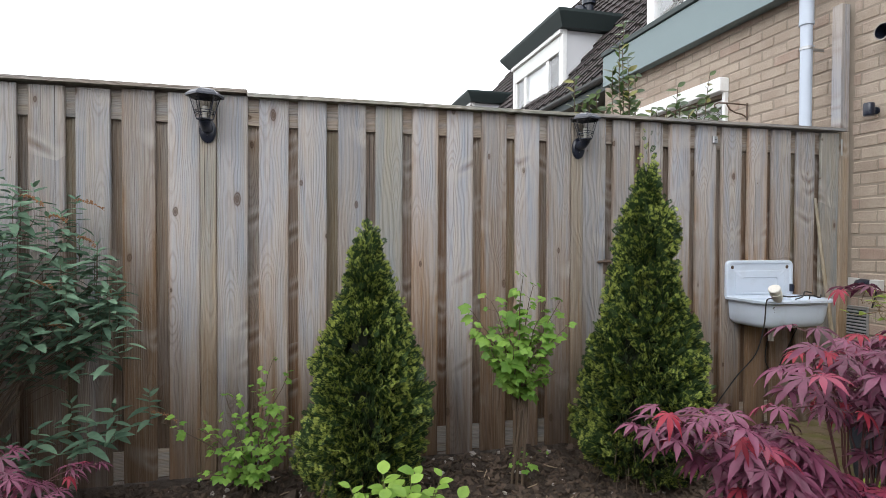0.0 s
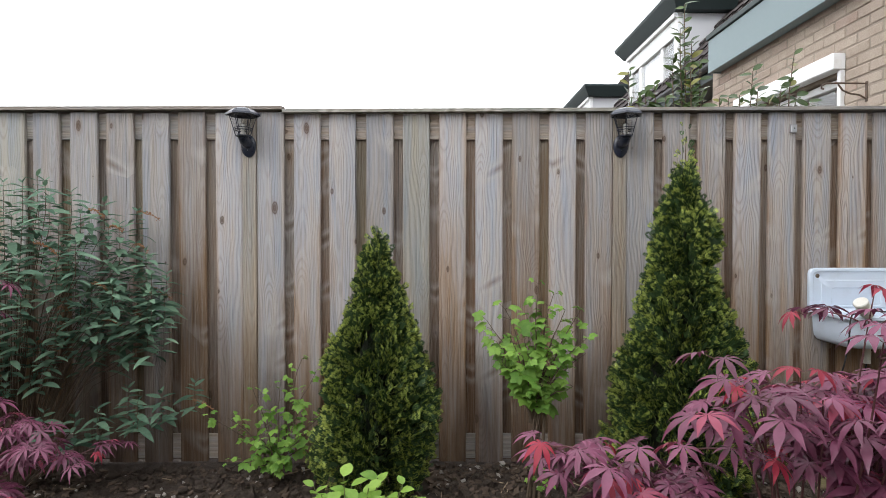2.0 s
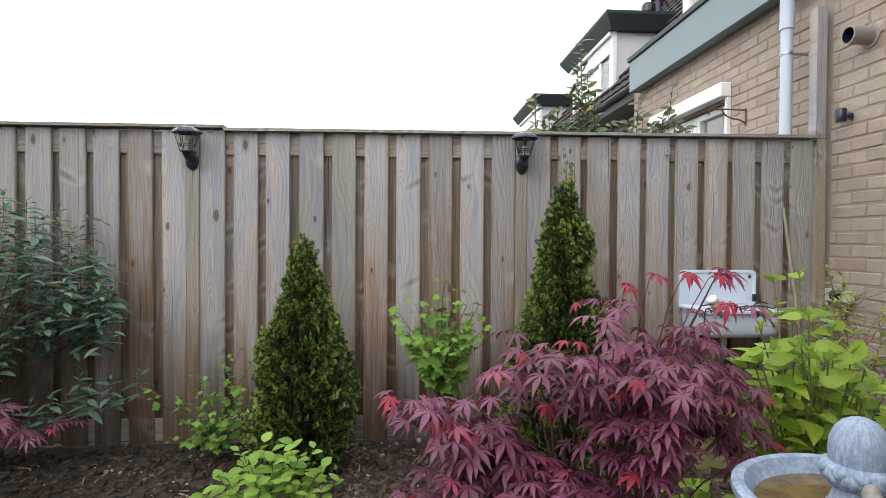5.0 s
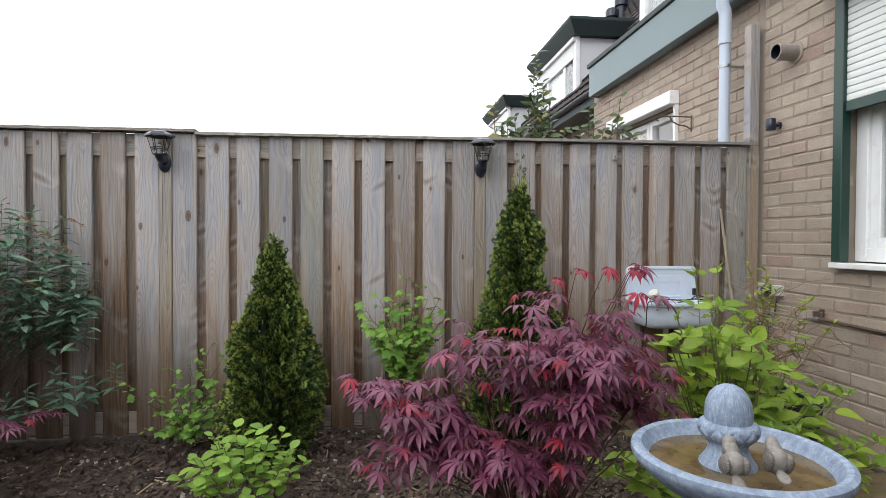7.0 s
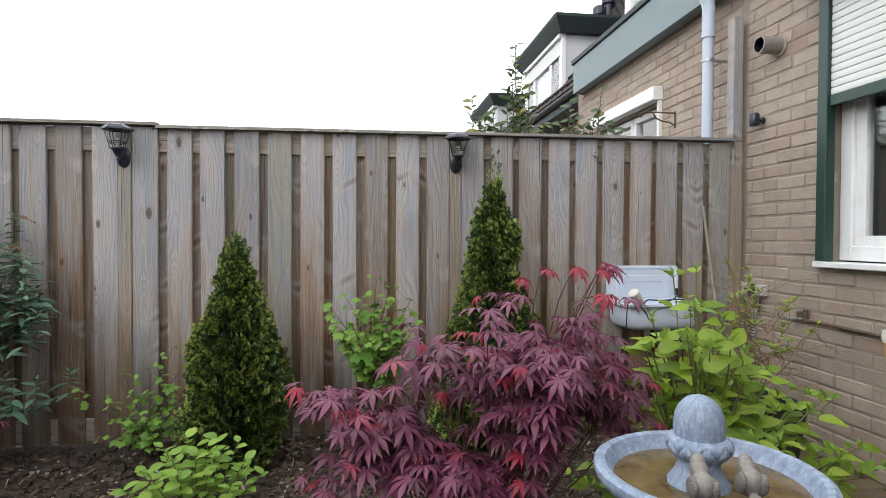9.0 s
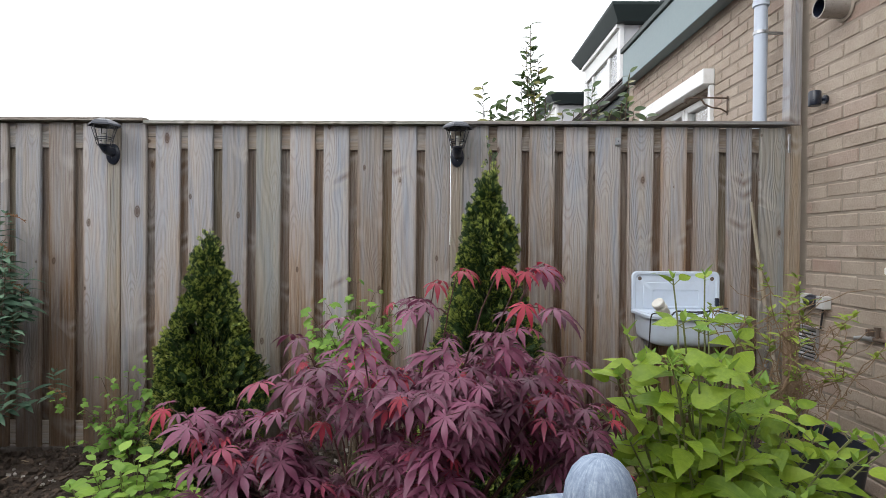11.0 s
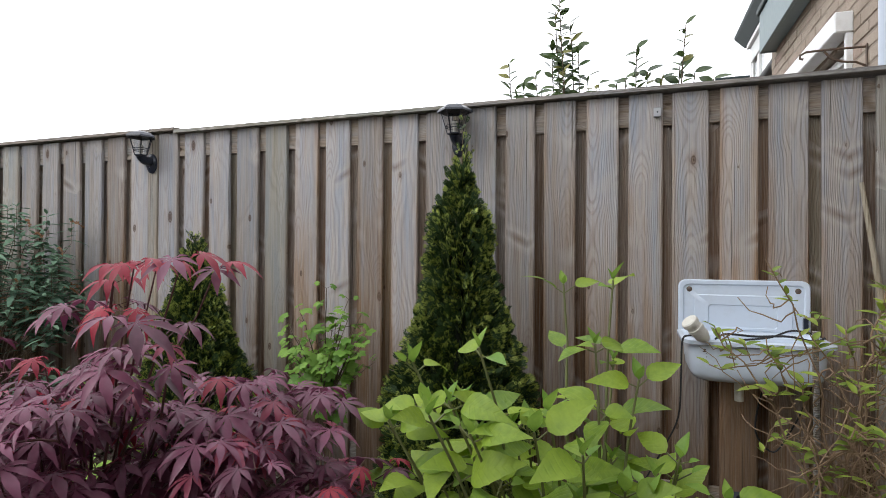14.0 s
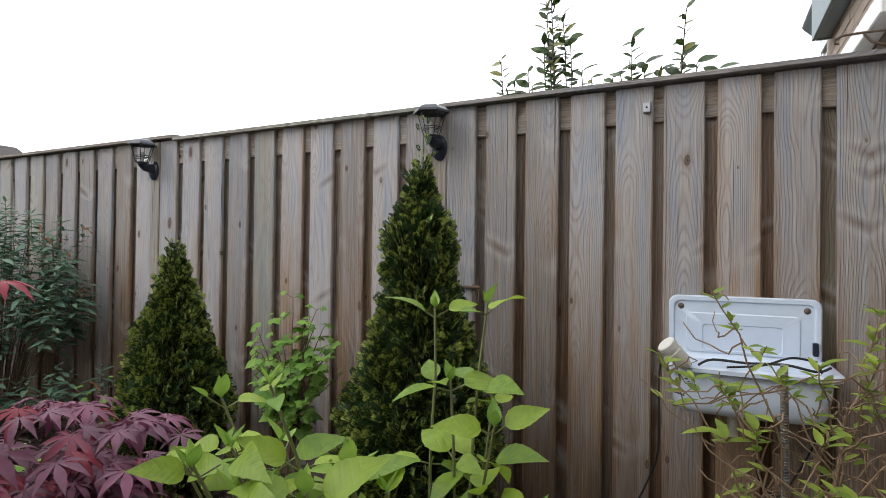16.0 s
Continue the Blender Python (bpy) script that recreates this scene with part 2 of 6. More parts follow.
def stone_material():
    """Blue-grey glazed stoneware with pale brush streaks."""
    g = Graph("blue_grey_stoneware")
    x, y, z = g.split(g.coords())
    ang = g.math("ARCTAN2", y, x)
    streak = g.noise(g.join(g.math("MULTIPLY", ang, 4.0), g.math("MULTIPLY", z, 16.0), g.math("MULTIPLY", g.math("ADD", x, y), 9.0)), 2.2, 6.0, 0.7)
    fleck = g.noise(g.coords(), 110.0, 6.0, 0.75)
    c = g.ramp(g.math("MULTIPLY_ADD", streak, 0.62, g.math("MULTIPLY", fleck, 0.38)), (0.3, (0.10, 0.135, 0.19)), (0.5, (0.235, 0.295, 0.39)), (0.68, (0.43, 0.49, 0.57)))
    g.bump(fleck, 0.35, 0.003)
    return g.finish(c, 0.6, 0, 0.4)


def tile_material():
    g = Graph("dark_roof_tile")
    ch = g.chance()
    p = g.n.new("ShaderNodeNewGeometry").outputs["Position"]
    n = g.noise(p, 14.0, 5.0)
    c = g.mix(g.math("MULTIPLY_ADD", n, 0.6, g.math("MULTIPLY", ch, 0.4)), c4(0.025, 0.021, 0.022), c4(0.085, 0.07, 0.068))
    g.bump(n, 0.3, 0.01)
    return g.finish(c, 0.75, 0, 0.3)


def water_material():
    g = Graph("brown_standing_water")
    p = g.coords()
    n = g.math("MULTIPLY_ADD", g.noise(p, 16.0, 6.0, 0.65), 2.0, -0.5, clamp=True)
    c = g.mix(n, c4(0.04, 0.025, 0.008), c4(0.20, 0.135, 0.05))
    g.bump(g.noise(p, 14.0, 2.0), 0.08, 0.01)
    return g.finish(c, 0.08, 0, 0.5)


def paver_material():
    g = Graph("mossy_paver")
    ch = g.chance()
    p = g.n.new("ShaderNodeNewGeometry").outputs["Position"]
    n, m = g.noise(p, 60.0, 5.0, 0.7), g.noise(p, 6.0, 5.0, 0.6)
    c = g.mix(ch, c4(0.17, 0.125, 0.085), c4(0.26, 0.19, 0.125))
    c = g.mix(g.math("MULTIPLY_ADD", n, 1.1, -0.3, clamp=True), c, c4(0.10, 0.08, 0.055))
    c = g.mix(g.ramp(m, (0.42, (0, 0, 0)), (0.6, (0.85, 0.85, 0.85))), c, c4(0.12, 0.12, 0.035))
    g.bump(g.math("ADD", n, m), 0.6, 0.006)
    return g.finish(c, 0.92, 0, 0.2)


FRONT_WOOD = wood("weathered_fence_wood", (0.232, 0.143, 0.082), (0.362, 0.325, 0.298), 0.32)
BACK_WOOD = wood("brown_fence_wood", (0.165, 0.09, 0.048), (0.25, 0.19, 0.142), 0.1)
RAIL_WOOD = wood("fence_rail_wood", (0.25, 0.18, 0.12), (0.32, 0.275, 0.23), 0.5, upright=False, damp_shade=False)
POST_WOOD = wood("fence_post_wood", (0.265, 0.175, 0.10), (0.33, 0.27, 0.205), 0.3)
CAP_WOOD = wood("grey_cap_wood", (0.15, 0.115, 0.085), (0.24, 0.215, 0.19), 0.5, upright=False, damp_shade=False)
STICK_WOOD = wood("bleached_stick_wood", (0.36, 0.28, 0.2), (0.45, 0.38, 0.3), 0.5, damp_shade=False)
BRICK = brick_material()
MORTAR = plain("sandy_mortar", (0.30, 0.255, 0.21), 0.95, vary=0.4, scale=40, bump=0.5, spec=0.2)
SOIL = soil_material()
PAVER = paver_material()
BARK = plain("bark_chip", (0.10, 0.073, 0.056), 0.95, vary=0.6, scale=120, bump=0.6, spec=0.15)
TWIG = plain("brown_twig", (0.235, 0.158, 0.098), 0.9, vary=0.35, scale=90)
STRAW = plain("dry_twig", (0.30, 0.225, 0.15), 0.9, vary=0.3, scale=90)
PEBBLE = plain("grey_pebble", (0.30, 0.27, 0.24), 0.8, vary=0.4, scale=60)
TILE = tile_material()
WHITE_PAINT = plain("white_paint", (0.78, 0.79, 0.79), 0.45, vary=0.05, scale=12, dirt=(0.62, 0.61, 0.58))
GREY_PANEL = plain("pale_grey_panel", (0.53, 0.54, 0.56), 0.6, vary=0.08, scale=8)
GREEN_PAINT = plain("dark_green_paint", (0.014, 0.045, 0.034), 0.4, vary=0.2, scale=15)
TEAL_BOARD = plain("grey_green_fascia", (0.175, 0.235, 0.245), 0.5, vary=0.1, scale=6)
DARK_TRIM = plain("dark_roof_trim", (0.03, 0.045, 0.045), 0.6, vary=0.2, scale=10)
GUTTER = plain("dark_gutter", (0.06, 0.065, 0.065), 0.5, vary=0.2, scale=20)
PVC = plain("grey_plastic_pipe", (0.47, 0.53, 0.62), 0.4, vary=0.06, scale=15)
BLACK = plain("black_lacquer", (0.011, 0.015, 0.028), 0.3, vary=0.3, scale=40)
RUBBER = plain("black_cable", (0.018, 0.018, 0.02), 0.6, vary=0.2)
ENAMEL = plain("white_enamel", (0.60, 0.675, 0.775), 0.22, vary=0.04, scale=14, dirt=(0.52, 0.575, 0.64))
CHIP = plain("chipped_enamel", (0.06, 0.05, 0.045), 0.8, vary=0.4, scale=90)
PLASTIC = plain("aged_white_plastic", (0.66, 0.64, 0.58), 0.45, vary=0.08, scale=40, dirt=(0.45, 0.42, 0.35))
STEEL = plain("dull_steel", (0.45, 0.46, 0.48), 0.4, metal=0.9, vary=0.15, scale=60)
RUSTY = plain("brown_iron", (0.12, 0.09, 0.07), 0.75, metal=0.3, vary=0.4, scale=70, dirt=(0.2, 0.1, 0.05))
GREY_BOX = plain("grey_box_plastic", (0.5, 0.5, 0.49), 0.5, vary=0.08, scale=40)
TROUGH = plain("blue_black_plastic", (0.025, 0.03, 0.042), 0.5, vary=0.25, scale=30)
STONE = stone_material()


def clay_material():
    g = Graph("barred_clay")
    p = g.coords("Object")
    x, y, z = g.split(p)
    n = g.noise(p, 90.0, 4.0)
    bars = g.math("SINE", g.math("MULTIPLY_ADD", g.math("ADD", y, g.math("MULTIPLY", z, 0.9)), 1500.0, g.math("MULTIPLY", n, 3.0)))
    wing = g.math("MULTIPLY", g.math("GREATER_THAN", g.math("ABSOLUTE", x), 0.0155), g.math("MULTIPLY_ADD", bars, 0.5, 0.4, clamp=True))
    c = g.mix(n, c4(0.11, 0.098, 0.084), c4(0.36, 0.335, 0.305))
    c = g.mix(g.math("MULTIPLY", wing, 0.8), c, c4(0.085, 0.06, 0.045))
    g.bump(g.math("SUBTRACT", n, wing), 0.6, 0.003)
    return g.finish(c, 0.7, 0, 0.35)


CLAY = clay_material()
FLUE = plain("weathered_flue_metal", (0.33, 0.30, 0.275), 0.6, metal=0.3, vary=0.3, scale=60, dirt=(0.12, 0.09, 0.07))
WATER = water_material()


def thin_glass(name):
    """A thin pane: see-through, with mirror gloss that grows towards grazing views."""
    g = Graph(name)
    gl, tr, mx, fr = (g.n.new("ShaderNode" + k) for k in ("BsdfGlossy", "BsdfTransparent", "MixShader", "LayerWeight"))
    gl.inputs["Roughness"].default_value = 0.02
    tr.inputs["Color"].default_value = (0.97, 0.98, 0.98, 1)
    fr.inputs["Blend"].default_value = 0.5
    g.l.new(g.math("MULTIPLY_ADD", g.math("POWER", fr.outputs["Facing"], 4.0), 0.8, 0.06), mx.inputs[0])
    g.l.new(tr.outputs[0], mx.inputs[1])
    g.l.new(gl.outputs[0], mx.inputs[2])
    g.l.new(mx.outputs[0], g.out.inputs["Surface"])
    return g.mat


PANE = thin_glass("thin_pane")
BULB = plain("bulb_glass", (0.36, 0.35, 0.32), 0.15, vary=0.05)
SHUTTER = plain("cream_shutter", (0.68, 0.70, 0.68), 0.5, vary=0.05, scale=25)
CURTAIN = plain("grey_curtain", (0.20, 0.22, 0.22), 0.9, vary=0.25, scale=20)
DARK_ROOM = plain("dim_plaster", (0.22, 0.22, 0.21), 0.9, vary=0.1)
YELLOW = plain("yellow_hose", (0.62, 0.33, 0.05), 0.5, vary=0.15)
CANE = plain("brown_stem", (0.10, 0.07, 0.046), 0.85, vary=0.35, scale=120, bump=0.4)
RED_STEM = plain("dark_red_stem", (0.085, 0.03, 0.03), 0.7, vary=0.3, scale=120)
GREEN_STEM = plain("green_stem", (0.15, 0.165, 0.06), 0.7, vary=0.25, scale=120)
DRY_BROWN = plain("dry_seed", (0.24, 0.12, 0.06), 0.9, vary=0.4, scale=200)
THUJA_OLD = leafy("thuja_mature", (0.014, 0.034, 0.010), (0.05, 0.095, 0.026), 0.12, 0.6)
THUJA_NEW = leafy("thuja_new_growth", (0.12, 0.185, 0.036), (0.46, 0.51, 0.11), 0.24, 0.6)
# near-black: the shade inside the conifers is put into this colour
THUJA_CORE = plain("thuja_shade_core", (0.010, 0.014, 0.006), 0.95, vary=0.4, scale=60)
MAPLE = leafy("maple_purple", (0.085, 0.018, 0.040), (0.245, 0.066, 0.128), 0.25, 0.42, accent=(0.30, 0.045, 0.085), share=0.95, spec=0.5)
MAPLE_RED = leafy("maple_young_red", (0.22, 0.02, 0.04), (0.47, 0.045, 0.075), 0.4, 0.45)
HYDRANGEA = leafy("hydrangea_leaf", (0.13, 0.235, 0.022), (0.385, 0.515, 0.055), 0.4, 0.42, vein=0.04)
LIME = leafy("lime_leaf", (0.14, 0.27, 0.04), (0.34, 0.50, 0.09), 0.38, 0.5)
CURRANT = leafy("currant_leaf", (0.095, 0.215, 0.03), (0.26, 0.43, 0.075), 0.35, 0.55)
BUDDLEIA = leafy("buddleia_leaf", (0.048, 0.102, 0.068), (0.175, 0.275, 0.18), 0.2, 0.7, spec=0.25)
LAUREL = leafy("laurel_leaf", (0.026, 0.055, 0.016), (0.09, 0.135, 0.04), 0.2, 0.35, accent=(0.23, 0.22, 0.06), share=0.86)
VINE = leafy("vine_leaf", (0.14, 0.23, 0.032), (0.38, 0.47, 0.075), 0.4, 0.5)

# ---- building helpers ----


def thing(name, at, label="", category="", group="", kind=""):
    ob = new(name)
    ob.empty_display_size = 0.05
    ob.location = at
    return tagged(ob, label, category, group, kind)


def mesh_of(name, bm, material, smooth=False):
    me = bpy.data.meshes.new(name)
    bmesh.ops.recalc_face_normals(bm, faces=bm.faces)
    bm.to_mesh(me)
    bm.free()
    for m in material if isinstance(material, (list, tuple)) else [material]:
        me.materials.append(m)
    if smooth:
        me.shade_smooth()
        me.set_sharp_from_angle(angle=radians(38))
    return me


def part(name, bm, material, parent=None, label="", smooth=False):
    """Links a bmesh as one mesh object under a thing or a part."""
    ob = new(name, mesh_of(name, bm, material, smooth) if isinstance(bm, bmesh.types.BMesh) else bm)
    ob.parent = parent
    return tagged(ob, label)


def piece(name, me, parent, m):
    ob = bpy.data.objects.new(name, me)
    scene.collection.objects.link(ob)
    ob.parent = parent
    ob.matrix_basis = m
    return ob


def box(x0, x1, y0, y1, z0, z1, bevel=0.0, bm=None, seg=1):
    bm = bm or bmesh.new()
    made = bmesh.ops.create_cube(bm, size=1.0, matrix=Matrix.LocRotScale(((x0 + x1) / 2, (y0 + y1) / 2, (z0 + z1) / 2), None, (abs(x1 - x0), abs(y1 - y0), abs(z1 - z0))))
    if bevel:
        edges = list({e for v in made["verts"] for e in v.link_edges})
        bmesh.ops.bevel(bm, geom=edges, offset=bevel, segments=seg, affect="EDGES")
    return bm


def tube(points, radii, n=8, bm=None, caps=True):
    """A round tube along points, with a radius at each or one for all."""
    bm = bm or bmesh.new()
    pts = [Vector(p) for p in points]
    if not isinstance(radii, (list, tuple)):
        radii = [radii] * len(pts)
    rings, side = [], None
    for i, p in enumerate(pts):
        d = (pts[min(i + 1, len(pts) - 1)] - pts[max(i - 1, 0)]).normalized()
        if side is None:
            side = d.orthogonal().normalized()
        side = (side - d * side.dot(d))
        side = side.normalized() if side.length > 1e-6 else d.orthogonal().normalized()
        other = d.cross(side)
        rings.append([bm.verts.new(p + (side * math.cos(a) + other * math.sin(a)) * radii[i]) for a in (2 * math.pi * k / n for k in range(n))])
    for a, b in zip(rings, rings[1:]):
        for k in range(n):
            bm.faces.new((a[k], a[(k + 1) % n], b[(k + 1) % n], b[k]))
    if caps:
        bm.faces.new(rings[0][::-1])
        bm.faces.new(rings[-1])
    return bm


def lathe(profile, n=40, bm=None, closed=False):
    """Turns (radius, z) pairs round the z axis."""
    bm = bm or bmesh.new()
    rings = []
    for r, z in profile:
        if r < 1e-5:
            rings.append([bm.verts.new((0, 0, z))])
        else:
            rings.append([bm.verts.new((r * math.cos(2 * math.pi * k / n), r * math.sin(2 * math.pi * k / n), z)) for k in range(n)])
    pairs = list(zip(rings, rings[1:])) + ([(rings[-1], rings[0])] if closed else [])
    for a, b in pairs:
        for k in range(n):
            va, vb = (a[k % len(a)], a[(k + 1) % len(a)]), (b[k % len(b)], b[(k + 1) % len(b)])
            f = list(dict.fromkeys((va[0], va[1], vb[1], vb[0])))
            if len(f) > 2:
                bm.faces.new(f)
    return bm


def arc(p0, p1, sag, steps=6, jitter=0.0, rng=random):
    """Points from p0 to p1, bowed by the vector sag."""
    p0, p1, sag = Vector(p0), Vector(p1), Vector(sag)
    out = []
    for i in range(steps + 1):
        t = i / steps
        j = Vector((rng.uniform(-1, 1), rng.uniform(-1, 1), rng.uniform(-1, 1))) * jitter * (0 < i < steps)
        out.append(p0.lerp(p1, t) + sag * (4 * t * (1 - t)) + j)
    return out


def pydata(name, verts, faces, material, indices=None, smooth=True):
    me = bpy.data.meshes.new(name)
    me.from_pydata([tuple(v) for v in verts], [], [tuple(f) for f in faces])
    for m in material if isinstance(material, (list, tuple)) else [material]:
        me.materials.append(m)
    if indices is not None:
        me.polygons.foreach_set("material_index", indices)
    if smooth:
        me.shade_smooth()
    return me


def blade(name, length, width, material, shape="ovate", fold=0.25, droop=0.15, seg=7, teeth=0.0, curl=0.0):
    """A simple leaf along +y from its stalk at the origin, its upper side up."""
    verts, faces = [], []
    for i in range(seg + 1):
        t = i / seg
        if shape == "ovate":
            w = math.sin(math.pi * t ** 0.72) ** 0.85 * (1 - 0.3 * t * t)
        elif shape == "lance":
            w = math.sin(math.pi * t ** 0.8) ** 0.8
        else:
            w = math.sin(math.pi * t ** 0.95) ** 0.75
        w = max(w, 0.02) * width / 2 * (1 + (teeth if i % 2 else -teeth))
        z = -droop * length * t * t + curl * length * math.sin(math.pi * t)
        y = length * t
        verts += [(-w, y - 0.12 * w, z + fold * w), (0, y, z), (w, y - 0.12 * w, z + fold * w)]
    for i in range(seg):
        a = 3 * i
        faces += [(a, a + 1, a + 4, a + 3), (a + 1, a + 2, a + 5, a + 4)]
    return pydata(name, verts, faces, material)


def palmate(name, size, material, lobes, droop=0.35, slim=0.15):
    """A hand-shaped leaf: pointed lobes round the end of the stalk, each folded along its rib."""
    verts, faces = [(0, 0, 0)], []
    for deg, ln in lobes:
        a, L = radians(deg), size * ln
        for along, half, lift in ((0.22, slim * 0.5, 0.0), (0.45, slim * 0.92, 0.02), (0.6, slim * 0.95, 0.02), (0.8, slim * 0.5, 0.01)):
            for s in (-1, 0, 1):
                u, v = L * along, s * L * half
                r = math.hypot(u, v)
                verts.append((u * math.sin(a) + v * math.cos(a), u * math.cos(a) - v * math.sin(a), abs(s) * lift * size * 2 - droop * r * r / size))
        verts.append((L * math.sin(a), L * math.cos(a), -droop * L * L / size * 1.1))
        b = len(verts) - 13
        faces += [(0, b + 1, b), (0, b + 2, b + 1)]
        for k in range(3):
            q = b + 3 * k
            faces += [(q, q + 1, q + 4, q + 3), (q + 1, q + 2, q + 5, q + 4)]
        q = b + 9
        faces += [(q, q + 1, b + 12), (q + 1, q + 2, b + 12)]
    return pydata(name, verts, faces, material)


def aim(at, way, up=(0, 0, 1), size=1.0, roll=0.0):
    """A matrix whose y axis points along way, with z towards up."""
    y = Vector(way).normalized()
    z = Vector(up) - y * Vector(up).dot(y)
    z = z.normalized() if z.length > 1e-4 else y.orthogonal().normalized()
    x = y.cross(z)
    m = Matrix((x, y, z)).transposed().to_4x4()
    return Matrix.Translation(at) @ m @ Matrix.Rotation(roll, 4, "Y") @ Matrix.Scale(size, 4)


def leaves(parent, name, meshes, places, rng, most=300):
    """Leaves as objects on shared meshes; those past the limit are joined into one mesh."""
    rng.shuffle(places)
    for m in places[:most]:
        piece(name, rng.choice(meshes), parent, m)
    rest = places[most:]
    if rest:
        verts, faces, idx = [], [], []
        for m in rest:
            me = rng.choice(meshes)
            b = len(verts)
            verts += [m @ v.co for v in me.vertices]
            faces += [[b + i for i in p.vertices] for p in me.polygons]
        ob = part("foliage", pydata("foliage", verts, faces, meshes[0].materials[0]), None, parent)
        ob["kind"] = "stuff"

# ---- ground ----
FENCE_Y = 2.584
rng = random.Random(4)


def ground():
    """One sheet: fine and lumpy in the bed, coarse towards the horizon."""
    xs = [-600, -150, -40, -12, -6, -4] + [-3 + 0.045 * i for i in range(121)] + [2.6, 3, 4, 8, 16, 50, 150, 600]
    ys = [-600, -150, -40, -12, -5, -2, -1, 0] + [0.4 + 0.045 * i for i in range(50)] + [2.7, 3.5, 6, 12, 30, 90, 250, 600]
    verts, faces = [], []
    for y in ys:
        for x in xs:
            bed = max(0.0, min(1, (2.35 - x) / 0.2, (x + 3.3) / 0.4, (2.62 - y) / 0.05, (y - 0.2) / 0.4))
            z = bed * (0.035 * noise.noise((x * 2.2, y * 2.2, 0)) + 0.022 * noise.noise((x * 9, y * 9, 3)) + 0.012 * noise.noise((x * 23, y * 23, 7)) - 0.005)
            verts.append((x, y, z - 0.004))
    w = len(xs)
    for j in range(len(ys) - 1):
        for i in range(w - 1):
            a = j * w + i
            faces.append((a, a + 1, a + w + 1, a + w))
    ob = new("ground", pydata("ground", verts, faces, SOIL))
    return tagged(ob, "dark bare garden soil, crumbly and moist", "soil", kind="structure")


ground()


def litter(name, label, count, material, make, region, seed):
    """Loose small stuff strewn over the bed."""
    r = random.Random(seed)
    verts, faces = [], []
    for _ in range(count):
        x, y = r.uniform(*region[0]), r.uniform(*region[1])
        z = 0.035 * noise.noise((x * 2.2, y * 2.2, 0)) + 0.022 * noise.noise((x * 9, y * 9, 3)) - 0.002
        m = Matrix.Translation((x, y, z)) @ Euler((r.uniform(-0.5, 0.5), r.uniform(-0.5, 0.5), r.uniform(0, 6.3))).to_matrix().to_4x4()
        pts, fs = make(r)
        b = len(verts)
        verts += [m @ Vector(p) for p in pts]
        faces += [[b + i for i in f] for f in fs]
    ob = new(name, pydata(name, verts, faces, material, smooth=False))
    return tagged(ob, label, name.replace("_", " "), kind="stuff")


CUBE = ((0, 3, 2, 1), (4, 5, 6, 7), (0, 1, 5, 4), (1, 2, 6, 5), (2, 3, 7, 6), (3, 0, 4, 7))


def chip(a, b, c):
    def make(r):
        k = 0.5 + r.random() ** 2 * 1.3
        x, y, z = a * k, b * k * r.uniform(0.6, 1.4), c * k
        j = lambda v: v * r.uniform(0.45, 1.1)
        return [(j(-x), j(-y), -z), (j(x), j(-y), -z), (j(x), j(y), -z), (j(-x), j(y), -z), (j(-x), j(-y), j(z)), (j(x), j(-y), j(z)), (j(x), j(y), j(z)), (j(-x), j(y), j(z))], CUBE
    return make


litter("bark_mulch", "dark brown bark chips strewn on the soil", 7500, BARK, chip(0.012, 0.007, 0.004), ((-2.6, 2.35), (0.9, 2.57)), 1)
litter("bark_mulch", "dense bark chips under the red maple", 2600, BARK, chip(0.016, 0.008, 0.004), ((0.5, 2.35), (1.0, 2.57)), 8)
litter("soil_clods", "small clods of dark soil", 2600, SOIL, chip(0.016, 0.015, 0.012), ((-2.6, 2.35), (0.9, 2.57)), 2)
litter("pebbles", "small pale stones on the soil", 800, PEBBLE, chip(0.008, 0.007, 0.005), ((-2.6, 2.35), (0.9, 2.57)), 3)
litter("dry_twigs", "thin straw-coloured twigs lying on the soil", 230, STRAW, chip(0.045, 0.0025, 0.002), ((-2.4, 2.35), (1.0, 2.55)), 5)

# ---- fence ----


def board_mesh(name, width, height, thick, material, edge=0.004):
    """An upright board with eased front edges and slightly uneven ends; its base line's middle at the origin."""
    h, e = width / 2, edge
    prof = [(-h, 0), (-h, -thick + e), (-h + e, -thick), (0, -thick - 0.0004), (h - e, -thick), (h, -thick + e), (h, 0)]
    bm = bmesh.new()
    lo = [bm.verts.new((x, y, 0)) for x, y in prof]
    hi = [bm.verts.new((x, y, height)) for x, y in prof]
    n = len(prof)
    for i in range(n):
        bm.faces.new((lo[i], lo[(i + 1) % n], hi[(i + 1) % n], hi[i]))
    bm.faces.new(lo[::-1])
    bm.faces.new(hi)
    return mesh_of(name, bm, material)


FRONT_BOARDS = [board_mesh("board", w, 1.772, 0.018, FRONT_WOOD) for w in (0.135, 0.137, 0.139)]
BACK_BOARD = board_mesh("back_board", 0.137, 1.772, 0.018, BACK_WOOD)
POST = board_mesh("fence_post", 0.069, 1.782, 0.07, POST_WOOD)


fence = thing("wooden_fence", (0, FENCE_Y, 0), "weathered grey-brown fence of overlapping upright softwood boards", "fence")


